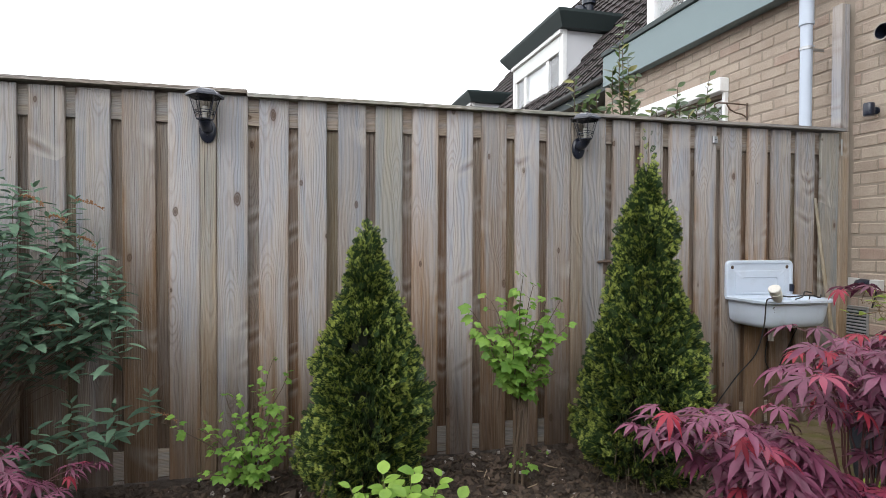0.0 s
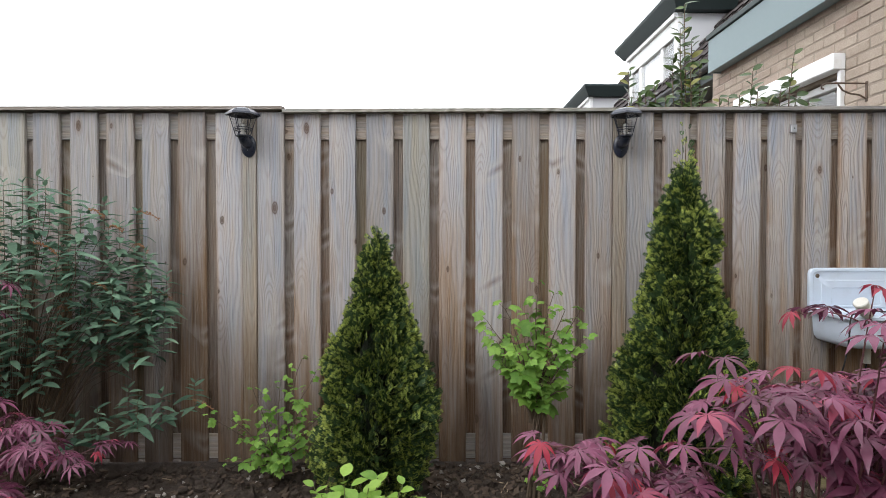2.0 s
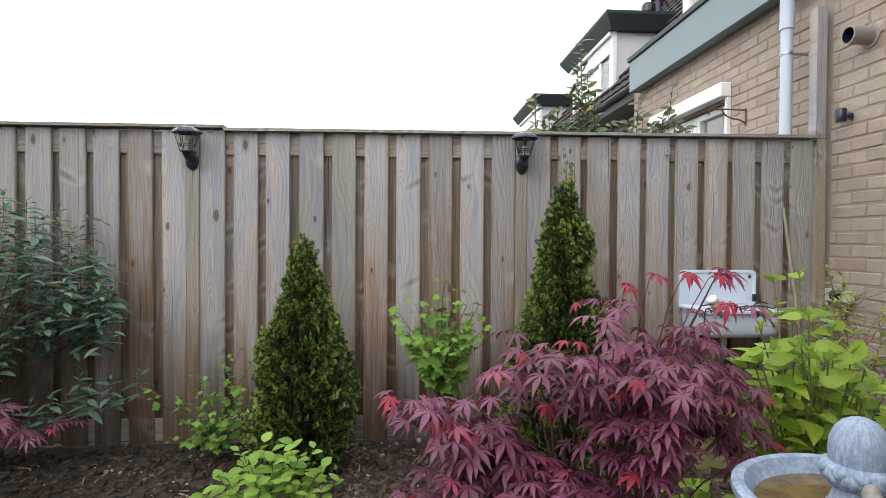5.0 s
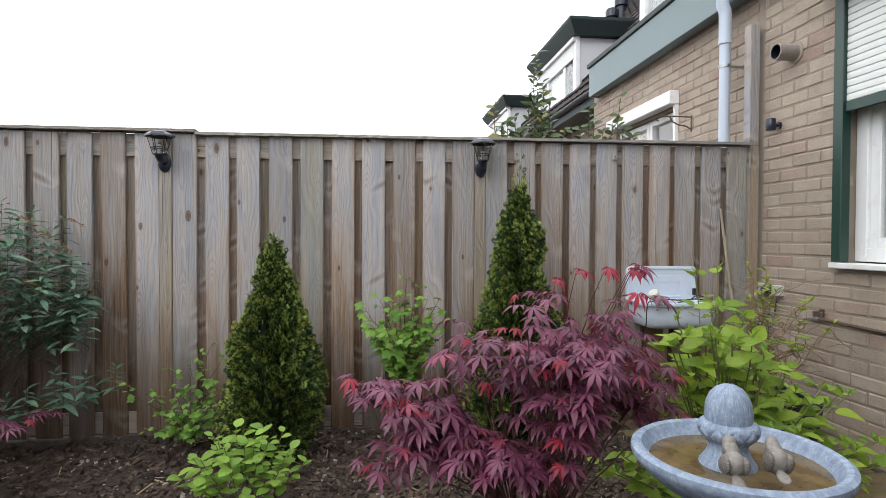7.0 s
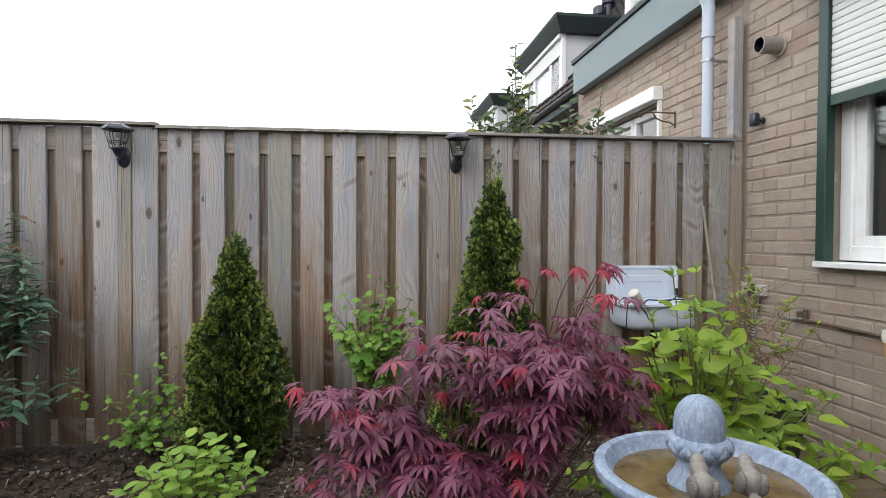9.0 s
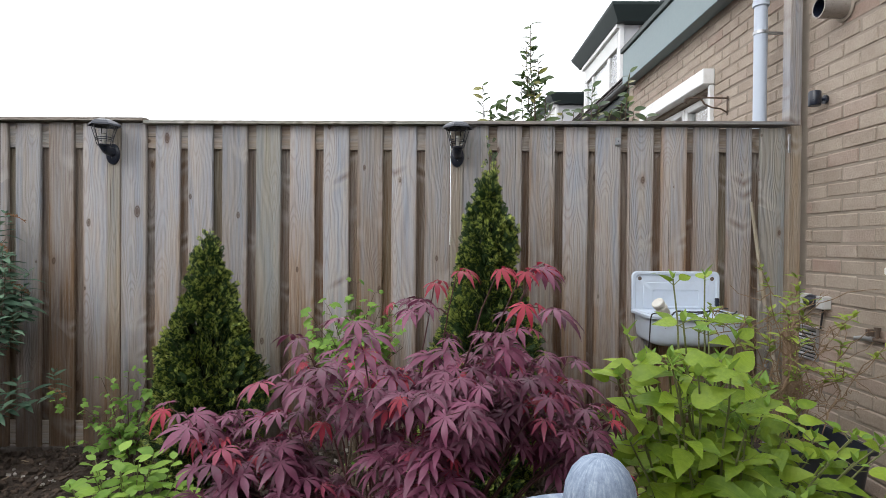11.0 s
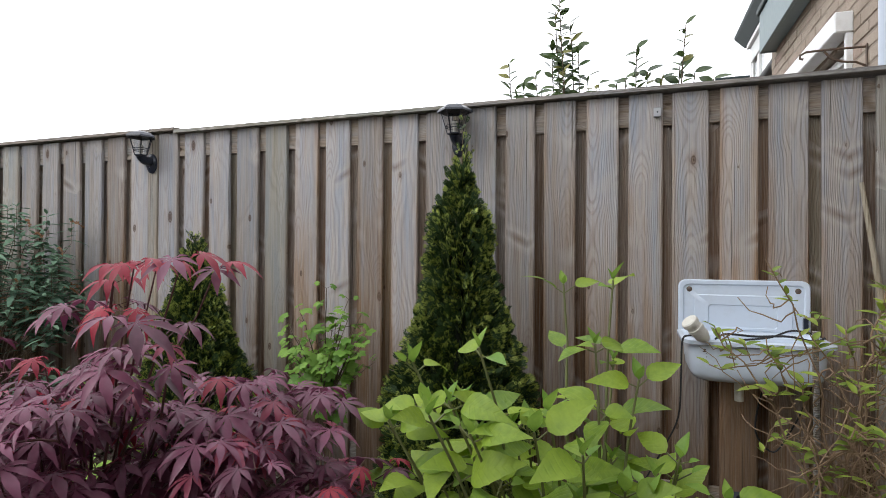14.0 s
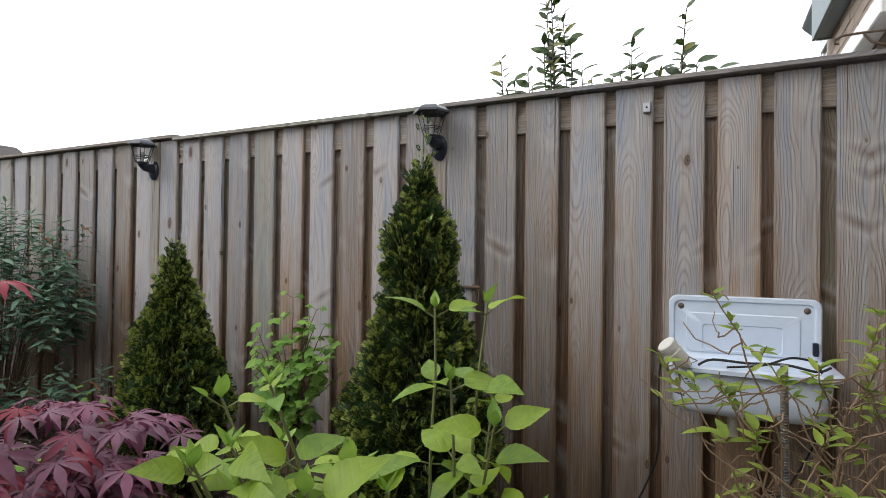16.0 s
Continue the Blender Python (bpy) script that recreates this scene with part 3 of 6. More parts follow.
def fence_panel(x0, x1):
    n, r = 10, random.Random(int(x0 * 100) + 900)
    width = x1 - x0
    step = (width - 0.137) / (n - 1)
    for i in range(n):
        x = x0 + 0.0685 + i * step + r.uniform(-0.003, 0.003)
        piece("board", r.choice(FRONT_BOARDS), fence, pose(x, 0.018 + r.uniform(-0.0015, 0.0015), 0.012 + r.uniform(-0.004, 0.003), r.uniform(-0.1, 0.1), r.uniform(-0.12, 0.12), r.uniform(-0.5, 0.5)))
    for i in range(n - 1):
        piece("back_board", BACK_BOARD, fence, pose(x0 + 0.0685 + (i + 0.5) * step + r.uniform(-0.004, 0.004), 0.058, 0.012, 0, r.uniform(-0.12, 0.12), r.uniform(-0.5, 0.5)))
    for z0, z1 in ((1.652, 1.783), (0.022, 0.148)):
        p = part("rail", box(0.002, width - 0.002, 0.0205, 0.038, 0, z1 - z0, 0.002), RAIL_WOOD, fence)
        p.location = (x0, 0, z0)


fence_panel(-0.3735, 1.424)
fence_panel(1.5, 3.247)
fence_panel(-2.238, -0.443)
fence_panel(-4.105, -2.31)
for x in (-0.408, 1.462, -2.274):
    piece("post", POST, fence, pose(x, 0.064, 0))


def cap(x0, x1, za, zb):
    """The capping lath on top of the fence."""
    bm = bmesh.new()
    for x, z in ((x0, za), (x1, zb)):
        for y, dz in ((-0.032, 0.0), (-0.03, 0.017), (0.02, 0.022), (0.07, 0.016), (0.072, 0.0)):
            bm.verts.new((x - x0, y, z + dz - za))
    bm.verts.ensure_lookup_table()
    v = bm.verts
    for i in range(5):
        bm.faces.new((v[i], v[(i + 1) % 5], v[5 + (i + 1) % 5], v[5 + i]))
    bm.faces.new([v[i] for i in range(5)])
    bm.faces.new([v[9 - i] for i in range(5)])
    part("cap", bm, CAP_WOOD, fence, "narrow weathered capping lath").location = (x0, 0, za)


cap(-4.1, -0.238, 1.786, 1.794)
cap(-0.234, 1.462, 1.779, 1.786)
cap(1.466, 3.262, 1.788, 1.797)

# unseen plain screens added behind and beside the camera to hold back low sky light
SCREEN = plain("brown_screen", (0.12, 0.095, 0.07), 0.9, vary=0.3, scale=4)
tagged(part("shade_wall_south", box(-4.3, 3.3, -3.5, -3.4, 0, 1.9), SCREEN), "plain brown screen, unseen, added to block low sky behind", "wall", kind="structure")
tagged(part("shade_wall_west", box(-4.3, -4.2, -3.38, 2.55, 0, 2.6), SCREEN), "plain brown side screen, unseen, added to dim the left", "wall", kind="structure")

# unseen wall, added only to darken the lower right corner
tagged(part("shade_wall_return", box(1.35, 3.36, -1.5, -1.35, -0.1, 3.2), SCREEN), "plain brown wall, unseen, added to shade the right-hand corner", "wall", kind="structure")

# tall post against the house wall
t = thing("wall_post", (3.305, 2.592, 0), "tall weathered square post fixed against the brick wall", "post")
part("lower_post", box(-0.033, 0.033, 0, 0.068, 0, 1.80, 0.003), POST_WOOD, t)
part("upper_post", box(-0.033, 0.033, 0.006, 0.074, 1.804, 2.60, 0.003), FRONT_WOOD, t)
t = thing("hinge_plate", (3.262, FENCE_Y - 0.005, 1.70), "small galvanised fixing strip on the post", "fixing")
part("plate", box(-0.006, 0.006, -0.002, 0.0015, -0.05, 0.05, 0.001), STEEL, t)
for z in (-0.035, 0.035):
    part("screw", lathe(((0, 0.004), (0.004, 0.003), (0.005, 0.0)), 8), STEEL, t).matrix_basis = pose(0, -0.002, z, 90)

# ---- house ----
WALL_X = 3.37
COURSE, BRICK_L = 0.0772, 0.222


def wall_slab(name, y0, y1, z0, z1, x0=WALL_X + 0.0065, x1=WALL_X + 0.25):
    return box(x0, x1, y0, y1, z0, z1)


wall = new("wall_east")
wall.location = (0, 0, 0)
tagged(wall, "tan and pinkish brick house wall with sandy mortar", "brick wall", kind="structure")
for y0, y1, z0, z1 in ((1.95, 3.62, -0.2, 2.864), (3.62, 4.95, -0.2, 1.2), (3.62, 4.95, 2.31, 2.862), (3.62, 3.70, 1.2, 2.31), (4.95, 5.58, -0.2, 2.864), (0.1, 1.95, -0.2, 1.03), (0.1, 1.95, 2.62, 2.862), (-4.0, 0.1, -0.2, 2.864)):
    part("mortar_bed", wall_slab("mortar", y0, y1, z0, z1), MORTAR, wall)


def brick_mesh(length, height=COURSE - 0.0105):
    bm = box(0, 0.06, 0.004, length - 0.005, 0.005, 0.005 + height, 0.005)
    r = random.Random(int(length * 100000))
    for v in bm.verts:
        v.co += Vector((r.uniform(-0.3, 1), r.uniform(-1, 1), r.uniform(-1, 1))) * 0.0024
    return mesh_of("brick", bm, BRICK)


WHOLE = [brick_mesh(BRICK_L + d) for d in (0, 0.0005, -0.0005, 0.0008, -0.0008)]


def lay(y0, y1, z0, z1, seed, holes=()):
    r = random.Random(seed)
    k = int(round(z0 / COURSE))
    while k * COURSE < z1 - 0.02:
        z = k * COURSE
        y = y0 - (BRICK_L / 2 if k % 2 else 0) - (y0 % BRICK_L)
        while y < y1 - 0.03:
            a, b = max(y, y0), min(y + BRICK_L, y1)
            spans = [(a, b)]
            for h0, h1, hz0, hz1 in holes:
                if z + COURSE > hz0 + 0.02 and z < hz1 - 0.02:
                    cut = []
                    for s0, s1 in spans:
                        cut += [(s0, min(s1, h0)), (max(s0, h1), s1)]
                    spans = cut
            for s0, s1 in spans:
                if s1 - s0 > 0.035:
                    me = r.choice(WHOLE)
                    piece("brick", me, wall, Matrix.Translation((WALL_X + r.uniform(-0.003, 0.004), s0 + r.uniform(-0.003, 0.003), z + r.uniform(-0.0025, 0.0025))) @ Matrix.Diagonal((1, (s1 - s0) / BRICK_L, 1, 1)))
            y += BRICK_L
        k += 1


# windows


def window_frame(parent, y0, y1, z0, z1, x, width, depth, material):
    w = width
    part("window_frame", box(x, x + depth, y0, y0 + w, z0, z1, 0.004), material, parent)
    part("window_frame", box(x, x + depth, y1 - w, y1, z0, z1, 0.004), material, parent)
    part("window_frame", box(x, x + depth, y0 + w, y1 - w, z0, z0 + w, 0.004), material, parent)
    part("window_frame", box(x, x + depth, y0 + w, y1 - w, z1 - w, z1, 0.004), material, parent)
    pane = part("pane", box(x + depth * 0.5, x + depth * 0.5 + 0.006, y0 + w, y1 - w, z0 + w, z1 - w), PANE, parent)
    pane.visible_shadow = False
    return pane


win = thing("window_1", (0, 0, 0), "white window behind a half-lowered cream roller shutter in dark green guides", "window", kind="structure")
window_frame(win, 0.12, 1.945, 1.06, 2.6, WALL_X + 0.07, 0.075, 0.07, WHITE_PAINT)
window_frame(win, 0.3, 1.87, 1.13, 2.54, WALL_X + 0.09, 0.06, 0.05, WHITE_PAINT)
part("window_sill", box(WALL_X - 0.055, WALL_X + 0.11, 0.05, 1.985, 1.022, 1.052, 0.004), WHITE_PAINT, win)
part("shutter_guide", box(WALL_X - 0.045, WALL_X + 0.012, 1.915, 1.978, 1.056, 2.50, 0.004), GREEN_PAINT, win)
part("shutter_guide", box(WALL_X - 0.045, WALL_X + 0.012, 0.06, 0.12, 1.056, 2.50, 0.004), GREEN_PAINT, win)
part("shutter_box", box(WALL_X - 0.17, WALL_X + 0.01, 0.03, 2.0, 2.502, 2.70, 0.02), GREEN_PAINT, win)
part("bottom_bar", box(WALL_X - 0.03, WALL_X - 0.008, 0.122, 1.913, 1.868, 1.925, 0.004), GREEN_PAINT, win)
for i in range(15):
    z = 1.927 + i * 0.0385
    bm = bmesh.new()
    for y in (0.122, 1.913):
        for x, dz in ((-0.001, 0.0), (-0.006, 0.003), (-0.0075, 0.018), (-0.006, 0.034), (-0.001, 0.0372), (0.006, 0.018)):
            bm.verts.new((WALL_X - 0.015 + x, y, z + dz))
    bm.verts.ensure_lookup_table()
    for k in range(6):
        bm.faces.new([bm.verts[q] for q in (k, (k + 1) % 6, 6 + (k + 1) % 6, 6 + k)])
    bm.faces.new(bm.verts[:6])
    bm.faces.new(bm.verts[6:])
    part("shutter_slat", bm, SHUTTER, win)
bm = bmesh.new()
cols = [(WALL_X + 0.30 + 0.02 * math.sin(i * 1.7), 1.72 - i * 0.012) for i in range(26)]
for (xa, ya), (xb, yb) in zip(cols, cols[1:]):
    bm.faces.new([bm.verts.new(p) for p in ((xa, ya, 1.06), (xb, yb, 1.06), (xb, yb, 2.55), (xa, ya, 2.55))])
bmesh.ops.remove_doubles(bm, verts=bm.verts, dist=1e-4)
cur = part("curtain", bm, CURTAIN, None, smooth=True)
tagged(cur, "grey curtain hanging inside the house window", "curtain")
for name, b in (("wall_room_back", (5.2, 5.3, -1, 3.6, -0.2, 2.866)), ("wall_room_side", (WALL_X + 0.25, 5.2, 3.45, 3.55, -0.2, 2.866)), ("wall_room_near", (WALL_X + 0.25, 5.2, -1.0, -0.9, -0.2, 2.866))):
    tagged(part(name, box(*b), DARK_ROOM), "plain interior wall of the dim room", "wall", kind="structure")

win2 = thing("window_2", (0, 0, 0), "white window with a white shutter box, behind the fence", "window", kind="structure")
window_frame(win2, 3.705, 4.28, 1.2, 2.30, WALL_X + 0.05, 0.055, 0.07, WHITE_PAINT)
window_frame(win2, 4.285, 4.95, 1.2, 2.30, WALL_X + 0.05, 0.055, 0.07, WHITE_PAINT)
part("shutter_box", box(3.285, WALL_X + 0.005, 3.66, 5.0, 2.33, 2.445, 0.006), WHITE_PAINT, win2)
part("shutter_guide", box(WALL_X - 0.03, WALL_X + 0.005, 3.665, 3.70, 1.2, 2.327, 0.003), WHITE_PAINT, win2)
part("window_sill", box(WALL_X - 0.04, WALL_X + 0.12, 3.66, 4.98, 1.165, 1.195, 0.004), WHITE_PAINT, win2)
tagged(part("wall_room_far", box(4.4, 4.5, 3.6, 5.0, 0, 2.866), DARK_ROOM), "plain interior wall behind the far window", "wall", kind="structure")

# flat roof edge with fascia board
eave = thing("eaves", (0, 0, 0), "grey-green fascia board with dark capping along the flat roof edge", "fascia", kind="structure")
part("fascia_board", box(3.25, 3.275, -4, 5.42, 2.817, 3.145, 0.003), TEAL_BOARD, eave)
part("fascia_end", box(3.277, 3.62, 5.395, 5.42, 2.817, 3.145, 0.003), TEAL_BOARD, eave)
part("soffit", box(3.277, 3.366, -4, 5.393, 2.825, 2.845), TEAL_BOARD, eave)
part("roof_trim", box(3.23, 3.42, -4, 5.44, 3.147, 3.20, 0.006), DARK_TRIM, eave)
tagged(part("roof_flat", box(3.364, 8.0, -4, 5.05, 2.87, 3.14), DARK_TRIM), "flat roof behind the fascia", "flat roof", kind="structure")
# upper storey window of the same house
up = thing("window_3", (0, 0, 0), "white upper window standing on the flat roof", "window", kind="structure")
window_frame(up, 3.2, 5.72, 3.1, 5.2, 4.0, 0.14, 0.09, WHITE_PAINT)
part("mullion", box(3.995, 4.08, 4.95, 5.05, 3.24, 5.06, 0.004), WHITE_PAINT, up)
part("side_panel", box(4.1, 6.5, 5.66, 5.72, 2.96, 5.2), GREY_PANEL, up)
part("back_panel", box(5.5, 5.6, 2.0, 5.6, 2.96, 5.2), DARK_ROOM, up)
part("side_panel", box(4.1, 6.5, 3.2, 3.26, 2.96, 5.2), GREY_PANEL, up)

# neighbour's house: tiled roof, dormers, gutter
PITCH = math.atan2(1.17, 1.0)
house = thing("neighbour_house", (0, 0, 0), "neighbouring brick house with dark tiled roof", "house")
part("wall", box(4.15, 8.5, 5.1, 17.4, -0.2, 3.2), BRICK, house)
rx0, rz0 = 3.72, 3.52 + 1.17 * (3.72 - 4.01)


def on_roof(x):
    return 3.52 + 1.17 * (x - 4.01)


bm = bmesh.new()
v = [bm.verts.new(p) for y in (5.1, 17.4) for p in ((rx0 + 0.03, y, rz0 - 0.06), (8.2, y, on_roof(8.2) - 0.08), (12.5, y, rz0 - 0.06))]
for f in ((0, 1, 4, 3), (1, 2, 5, 4), (0, 2, 1), (3, 4, 5)):
    bm.faces.new([v[i] for i in f])
roof = part("roof", bm, DARK_TRIM, house)
# courses of pantiles, each a rolled tile lapping the one below
tile_v, tile_f = [], []
run = math.hypot(8.2 - rx0, on_roof(8.2) - rz0)
ux, uz = math.cos(PITCH), math.sin(PITCH)
prof = [(0.0, 0.03), (0.04, 0.045), (0.08, 0.03), (0.11, 0.006), (0.2, 0.0), (0.25, 0.012)]
rows, cols = int(run / 0.33), int(12.3 / 0.25)
for i in range(rows):
    for j in range(cols):
        s0, s1 = i * 0.33, i * 0.33 + 0.38
        y = 5.1 + j * 0.25
        if i * 0.33 * ux + rx0 < 6.2 and (7.98 < y + 0.1 < 10.1 or 12.8 < y + 0.1 < 15.1) and i > 1 and (i * 0.33 + 0.2) * ux + rx0 > 4.05 and on_roof(rx0 + s0 * ux) < 4.4:
            continue
        b = len(tile_v)
        for s, lift in ((s0, 0.045), (s1, 0.0)):
            for py, pz in prof:
                n = pz + lift
                tile_v.append((rx0 + s * ux - n * uz, y + py, rz0 + s * uz + n * ux))
        tile_v += [(rx0 + s0 * ux - (pz + 0.02) * uz, y + py, rz0 + s0 * uz + (pz + 0.02) * ux) for py, pz in prof]
        for k in range(5):
            tile_f += [(b + k, b + k + 1, b + 7 + k, b + 6 + k), (b + k + 1, b + k, b + 12 + k, b + 13 + k)]
ob = part("roof_tiles", pydata("roof_tiles", tile_v, tile_f, TILE, smooth=False), None, house, "dark grey-brown roof tiles")
ob["kind"] = "stuff"
bm = bmesh.new()
ring = [(0.06 * math.cos(a), 0.06 * math.sin(a)) for a in [math.pi + math.pi * k / 8 for k in range(9)]]
for y in (5.12, 17.4):
    for x, z in ring:
        bm.verts.new((rx0 - 0.05 + x, y, rz0 - 0.01 + z))
bm.verts.ensure_lookup_table()
for k in range(8):
    bm.faces.new([bm.verts[q] for q in (k, k + 1, 10 + k, 9 + k)])
ob = part("gutter", bm, GUTTER, house)
sol = ob.modifiers.new("thick", "SOLIDIFY")
sol.thickness = 0.006
part("eaves_board", box(rx0 - 0.01, rx0 + 0.45, 5.1, 17.4, rz0 - 0.17, rz0 - 0.075), DARK_TRIM, house)


def roof_vent(x, y, h, r):
    z = on_roof(x)
    bm = lathe(((r, -0.4), (r, h * 0.6), (r * 1.5, h * 0.62), (r * 1.5, h * 0.9), (r * 1.1, h), (0, h)), 16)
    p = part("roof_vent", bm, BLACK, house, "black vent pipe on the roof", smooth=True)
    p.location = (x, y, z)


roof_vent(5.92, 11.05, 0.5, 0.09)
roof_vent(6.12, 11.0, 0.5, 0.1)


def dormer(y0, y1, label):
    """A flat-roofed dormer with white front, pale sides and a dark canted cornice."""
    d = part("dormer", box(4.03, 5.6, y0 + 0.02, y0 + 0.08, 3.3, 4.44), GREY_PANEL, house, label)
    part("side_panel", box(4.03, 5.6, y1 - 0.08, y1 - 0.02, 3.3, 4.44), GREY_PANEL, d)
    # panel added to make the middle pane read white
    part("blind", box(4.07, 4.08, y0 + 0.75, y1 - 0.62, 3.56, 4.13), WHITE_PAINT, d, "white panel behind the glass, added to whiten the pane")
    part("inner_wall", box(4.6, 4.65, y0 + 0.08, y1 - 0.08, 3.3, 4.44), DARK_ROOM, d)
    part("corner_post", box(3.99, 4.06, y0, y0 + 0.11, 3.46, 4.46, 0.005), WHITE_PAINT, d)
    part("corner_post", box(3.99, 4.06, y1 - 0.11, y1, 3.46, 4.46, 0.005), WHITE_PAINT, d)
    part("front_sill", box(3.96, 4.06, y0, y1, 3.46, 3.56, 0.005), WHITE_PAINT, d)
    part("blind_box", box(3.985, 4.05, y0 + 0.112, y1 - 0.112, 4.13, 4.38, 0.005), SHUTTER, d)
    part("top_rail", box(3.94, 4.05, y0 + 0.01, y1 - 0.01, 4.385, 4.46, 0.005), WHITE_PAINT, d)
    n = [y0 + 0.112, y0 + 0.112 + (y1 - y0 - 0.224) * 0.26, y1 - 0.112 - (y1 - y0 - 0.224) * 0.24, y1 - 0.112]
    for a, b in zip(n, n[1:]):
        for q in ((a, a + 0.055), (b - 0.055, b)):
            part("window_frame", box(4.0, 4.05, q[0] + 0.002, q[1] - 0.002, 3.562, 4.128, 0.004), WHITE_PAINT, d)
        p = part("pane", box(4.02, 4.028, a + 0.055, b - 0.055, 3.562, 4.128), PANE, d)
        p.visible_shadow = False
    bm = bmesh.new()
    lo = [bm.verts.new(p) for p in ((3.93, y0 - 0.1, 4.45), (5.9, y0 - 0.1, 4.45), (5.9, y1 + 0.1, 4.45), (3.93, y1 + 0.1, 4.45))]
    hi = [bm.verts.new(p) for p in ((3.81, y0 - 0.24, 4.64), (5.9, y0 - 0.24, 4.64), (5.9, y1 + 0.24, 4.64), (3.81, y1 + 0.24, 4.64))]
    tp = [bm.verts.new(p) for p in ((3.80, y0 - 0.25, 4.68), (5.9, y0 - 0.25, 4.68), (5.9, y1 + 0.25, 4.68), (3.80, y1 + 0.25, 4.68))]
    for a, b in ((lo, hi), (hi, tp)):
        for k in range(4):
            bm.faces.new((a[k], a[(k + 1) % 4], b[(k + 1) % 4], b[k]))
    bm.faces.new(lo)
    bm.faces.new(tp)
    part("cornice", bm, DARK_TRIM, d, "dark canted cornice")


dormer(7.92, 10.06, "white dormer with dark canted cornice on the tiled roof")
dormer(12.75, 15.0, "white dormer with dark canted cornice farther along the roof")

# a roof far off over the fence
far = thing("far_house", (-27.0, 10.5, 0), "distant house with a low dark roof beyond the fence", "house")
part("wall", box(-3.5, 3.5, -5, 4.4, 0, 4.0), BRICK, far)
bm = bmesh.new()
v = [bm.verts.new(p) for p in ((-4, -5.3, 4.0), (4, -5.3, 4.0), (4, 4.8, 4.0), (-4, 4.8, 4.0), (0, -5.3, 6.0), (0, 4.8, 6.0))]
for f in ((0, 1, 4), (1, 2, 5, 4), (2, 3, 5), (3, 0, 4, 5), (3, 2, 1, 0)):
    bm.faces.new([v[i] for i in f])
part("roof", bm, TILE, far)

# ---- fittings on the house wall ----
t = thing("downpipe", (3.228, 2.81, 0), "pale blue-grey plastic downpipe on the brick wall", "drainpipe")
part("pipe", tube([(0, 0, 0), (0, 0, 1.2), (0, 0, 2.56)], 0.036, 20), PVC, t, smooth=True)
part("upper_pipe", tube([(0, 0, 2.545), (0, 0, 2.74), (-0.008, 0.0, 2.775), (-0.022, 0.0, 2.80), (-0.024, 0, 3.10)], 0.042, 20), PVC, t, "grey upper pipe with a collar", smooth=True)
part("socket_ring", tube([(0, 0, 2.535), (0, 0, 2.56)], 0.0445, 20), PVC, t, smooth=True)
part("clamp", lathe(((0.0365, 2.372), (0.041, 2.372), (0.041, 2.392), (0.0365, 2.392)), 20), STEEL, t)
part("clamp_arm", box(0.038, 0.142, -0.006, 0.006, 2.374, 2.39, 0.002), STEEL, t)
part("clamp_screw", tube([(0.0, -0.04, 2.382), (0.0, -0.062, 2.382)], 0.005, 6), STEEL, t)

t = thing("vent_pipe", (WALL_X, 2.325, 2.325), "short round flue pipe sticking out of the brick wall", "vent pipe")
part("pipe", lathe(((0.043, 0.0), (0.050, 0.0), (0.050, -0.13), (0.043, -0.13), (0.043, 0.03), (0.0, 0.03)), 28), FLUE, t, smooth=True).matrix_basis = pose(0, 0, 0, 0, 90, 0) @ pose(0, 0, 0)
part("dark_inside", lathe(((0.0, -0.02), (0.042, -0.02), (0.0425, -0.128)), 24), BLACK, t, "black inside of the pipe").matrix_basis = pose(0, 0, 0, 0, 90, 0)
part("collar", lathe(((0.048, -0.006), (0.066, -0.004), (0.068, 0.0), (0.05, 0.004)), 28), MORTAR, t, smooth=True).matrix_basis = pose(0, 0, 0, 0, 90, 0)

t = thing("wall_spotlight", (WALL_X, 2.45, 1.905), "small black cylindrical wall light on the bricks", "wall light")
part("mount", tube([(0, 0, 0), (-0.012, 0, 0)], 0.022, 16), BLACK, t, smooth=True)
part("arm", tube([(-0.01, 0, 0), (-0.045, 0, 0)], 0.009, 10), BLACK, t, smooth=True)
part("body", lathe(((0, -0.038), (0.027, -0.038), (0.030, -0.03), (0.030, 0.032), (0.026, 0.038), (0, 0.038)), 20), BLACK, t, smooth=True).location = (-0.06, 0, 0.004)

t = thing("wrought_bracket", (WALL_X, 3.46, 2.13), "rusty wrought-iron hanging basket bracket on the wall", "bracket")
part("back_plate", box(-0.006, 0, -0.01, 0.01, -0.075, 0.06, 0.002), RUSTY, t)
part("top_bar", tube([(-0.003, 0, 0.045), (-0.16, 0, 0.047), (-0.27, 0, 0.045), (-0.30, 0, 0.03), (-0.30, 0, 0.012), (-0.285, 0, 0.008)], 0.006, 8), RUSTY, t, smooth=True)
part("scroll", tube([(-0.003, 0, -0.055), (-0.05, 0, -0.03), (-0.11, 0, -0.022), (-0.16, 0, 0.0), (-0.19, 0, 0.04)], 0.006, 8), RUSTY, t, smooth=True)

t = thing("outdoor_socket", (WALL_X, 2.47, 0.855), "weatherproof socket with black plug and grey box", "socket")
part("grey_box", box(-0.045, 0, -0.085, -0.025, -0.035, 0.032, 0.004), GREY_BOX, t)
part("plug", tube([(-0.03, -0.025, 0), (-0.03, 0.03, 0.002), (-0.03, 0.06, -0.002)], [0.03, 0.034, 0.026], 16), BLACK, t, "black plug", smooth=True)
part("back_box", box(-0.03, 0, 0.065, 0.125, -0.04, 0.035, 0.004), GREY_BOX, t)
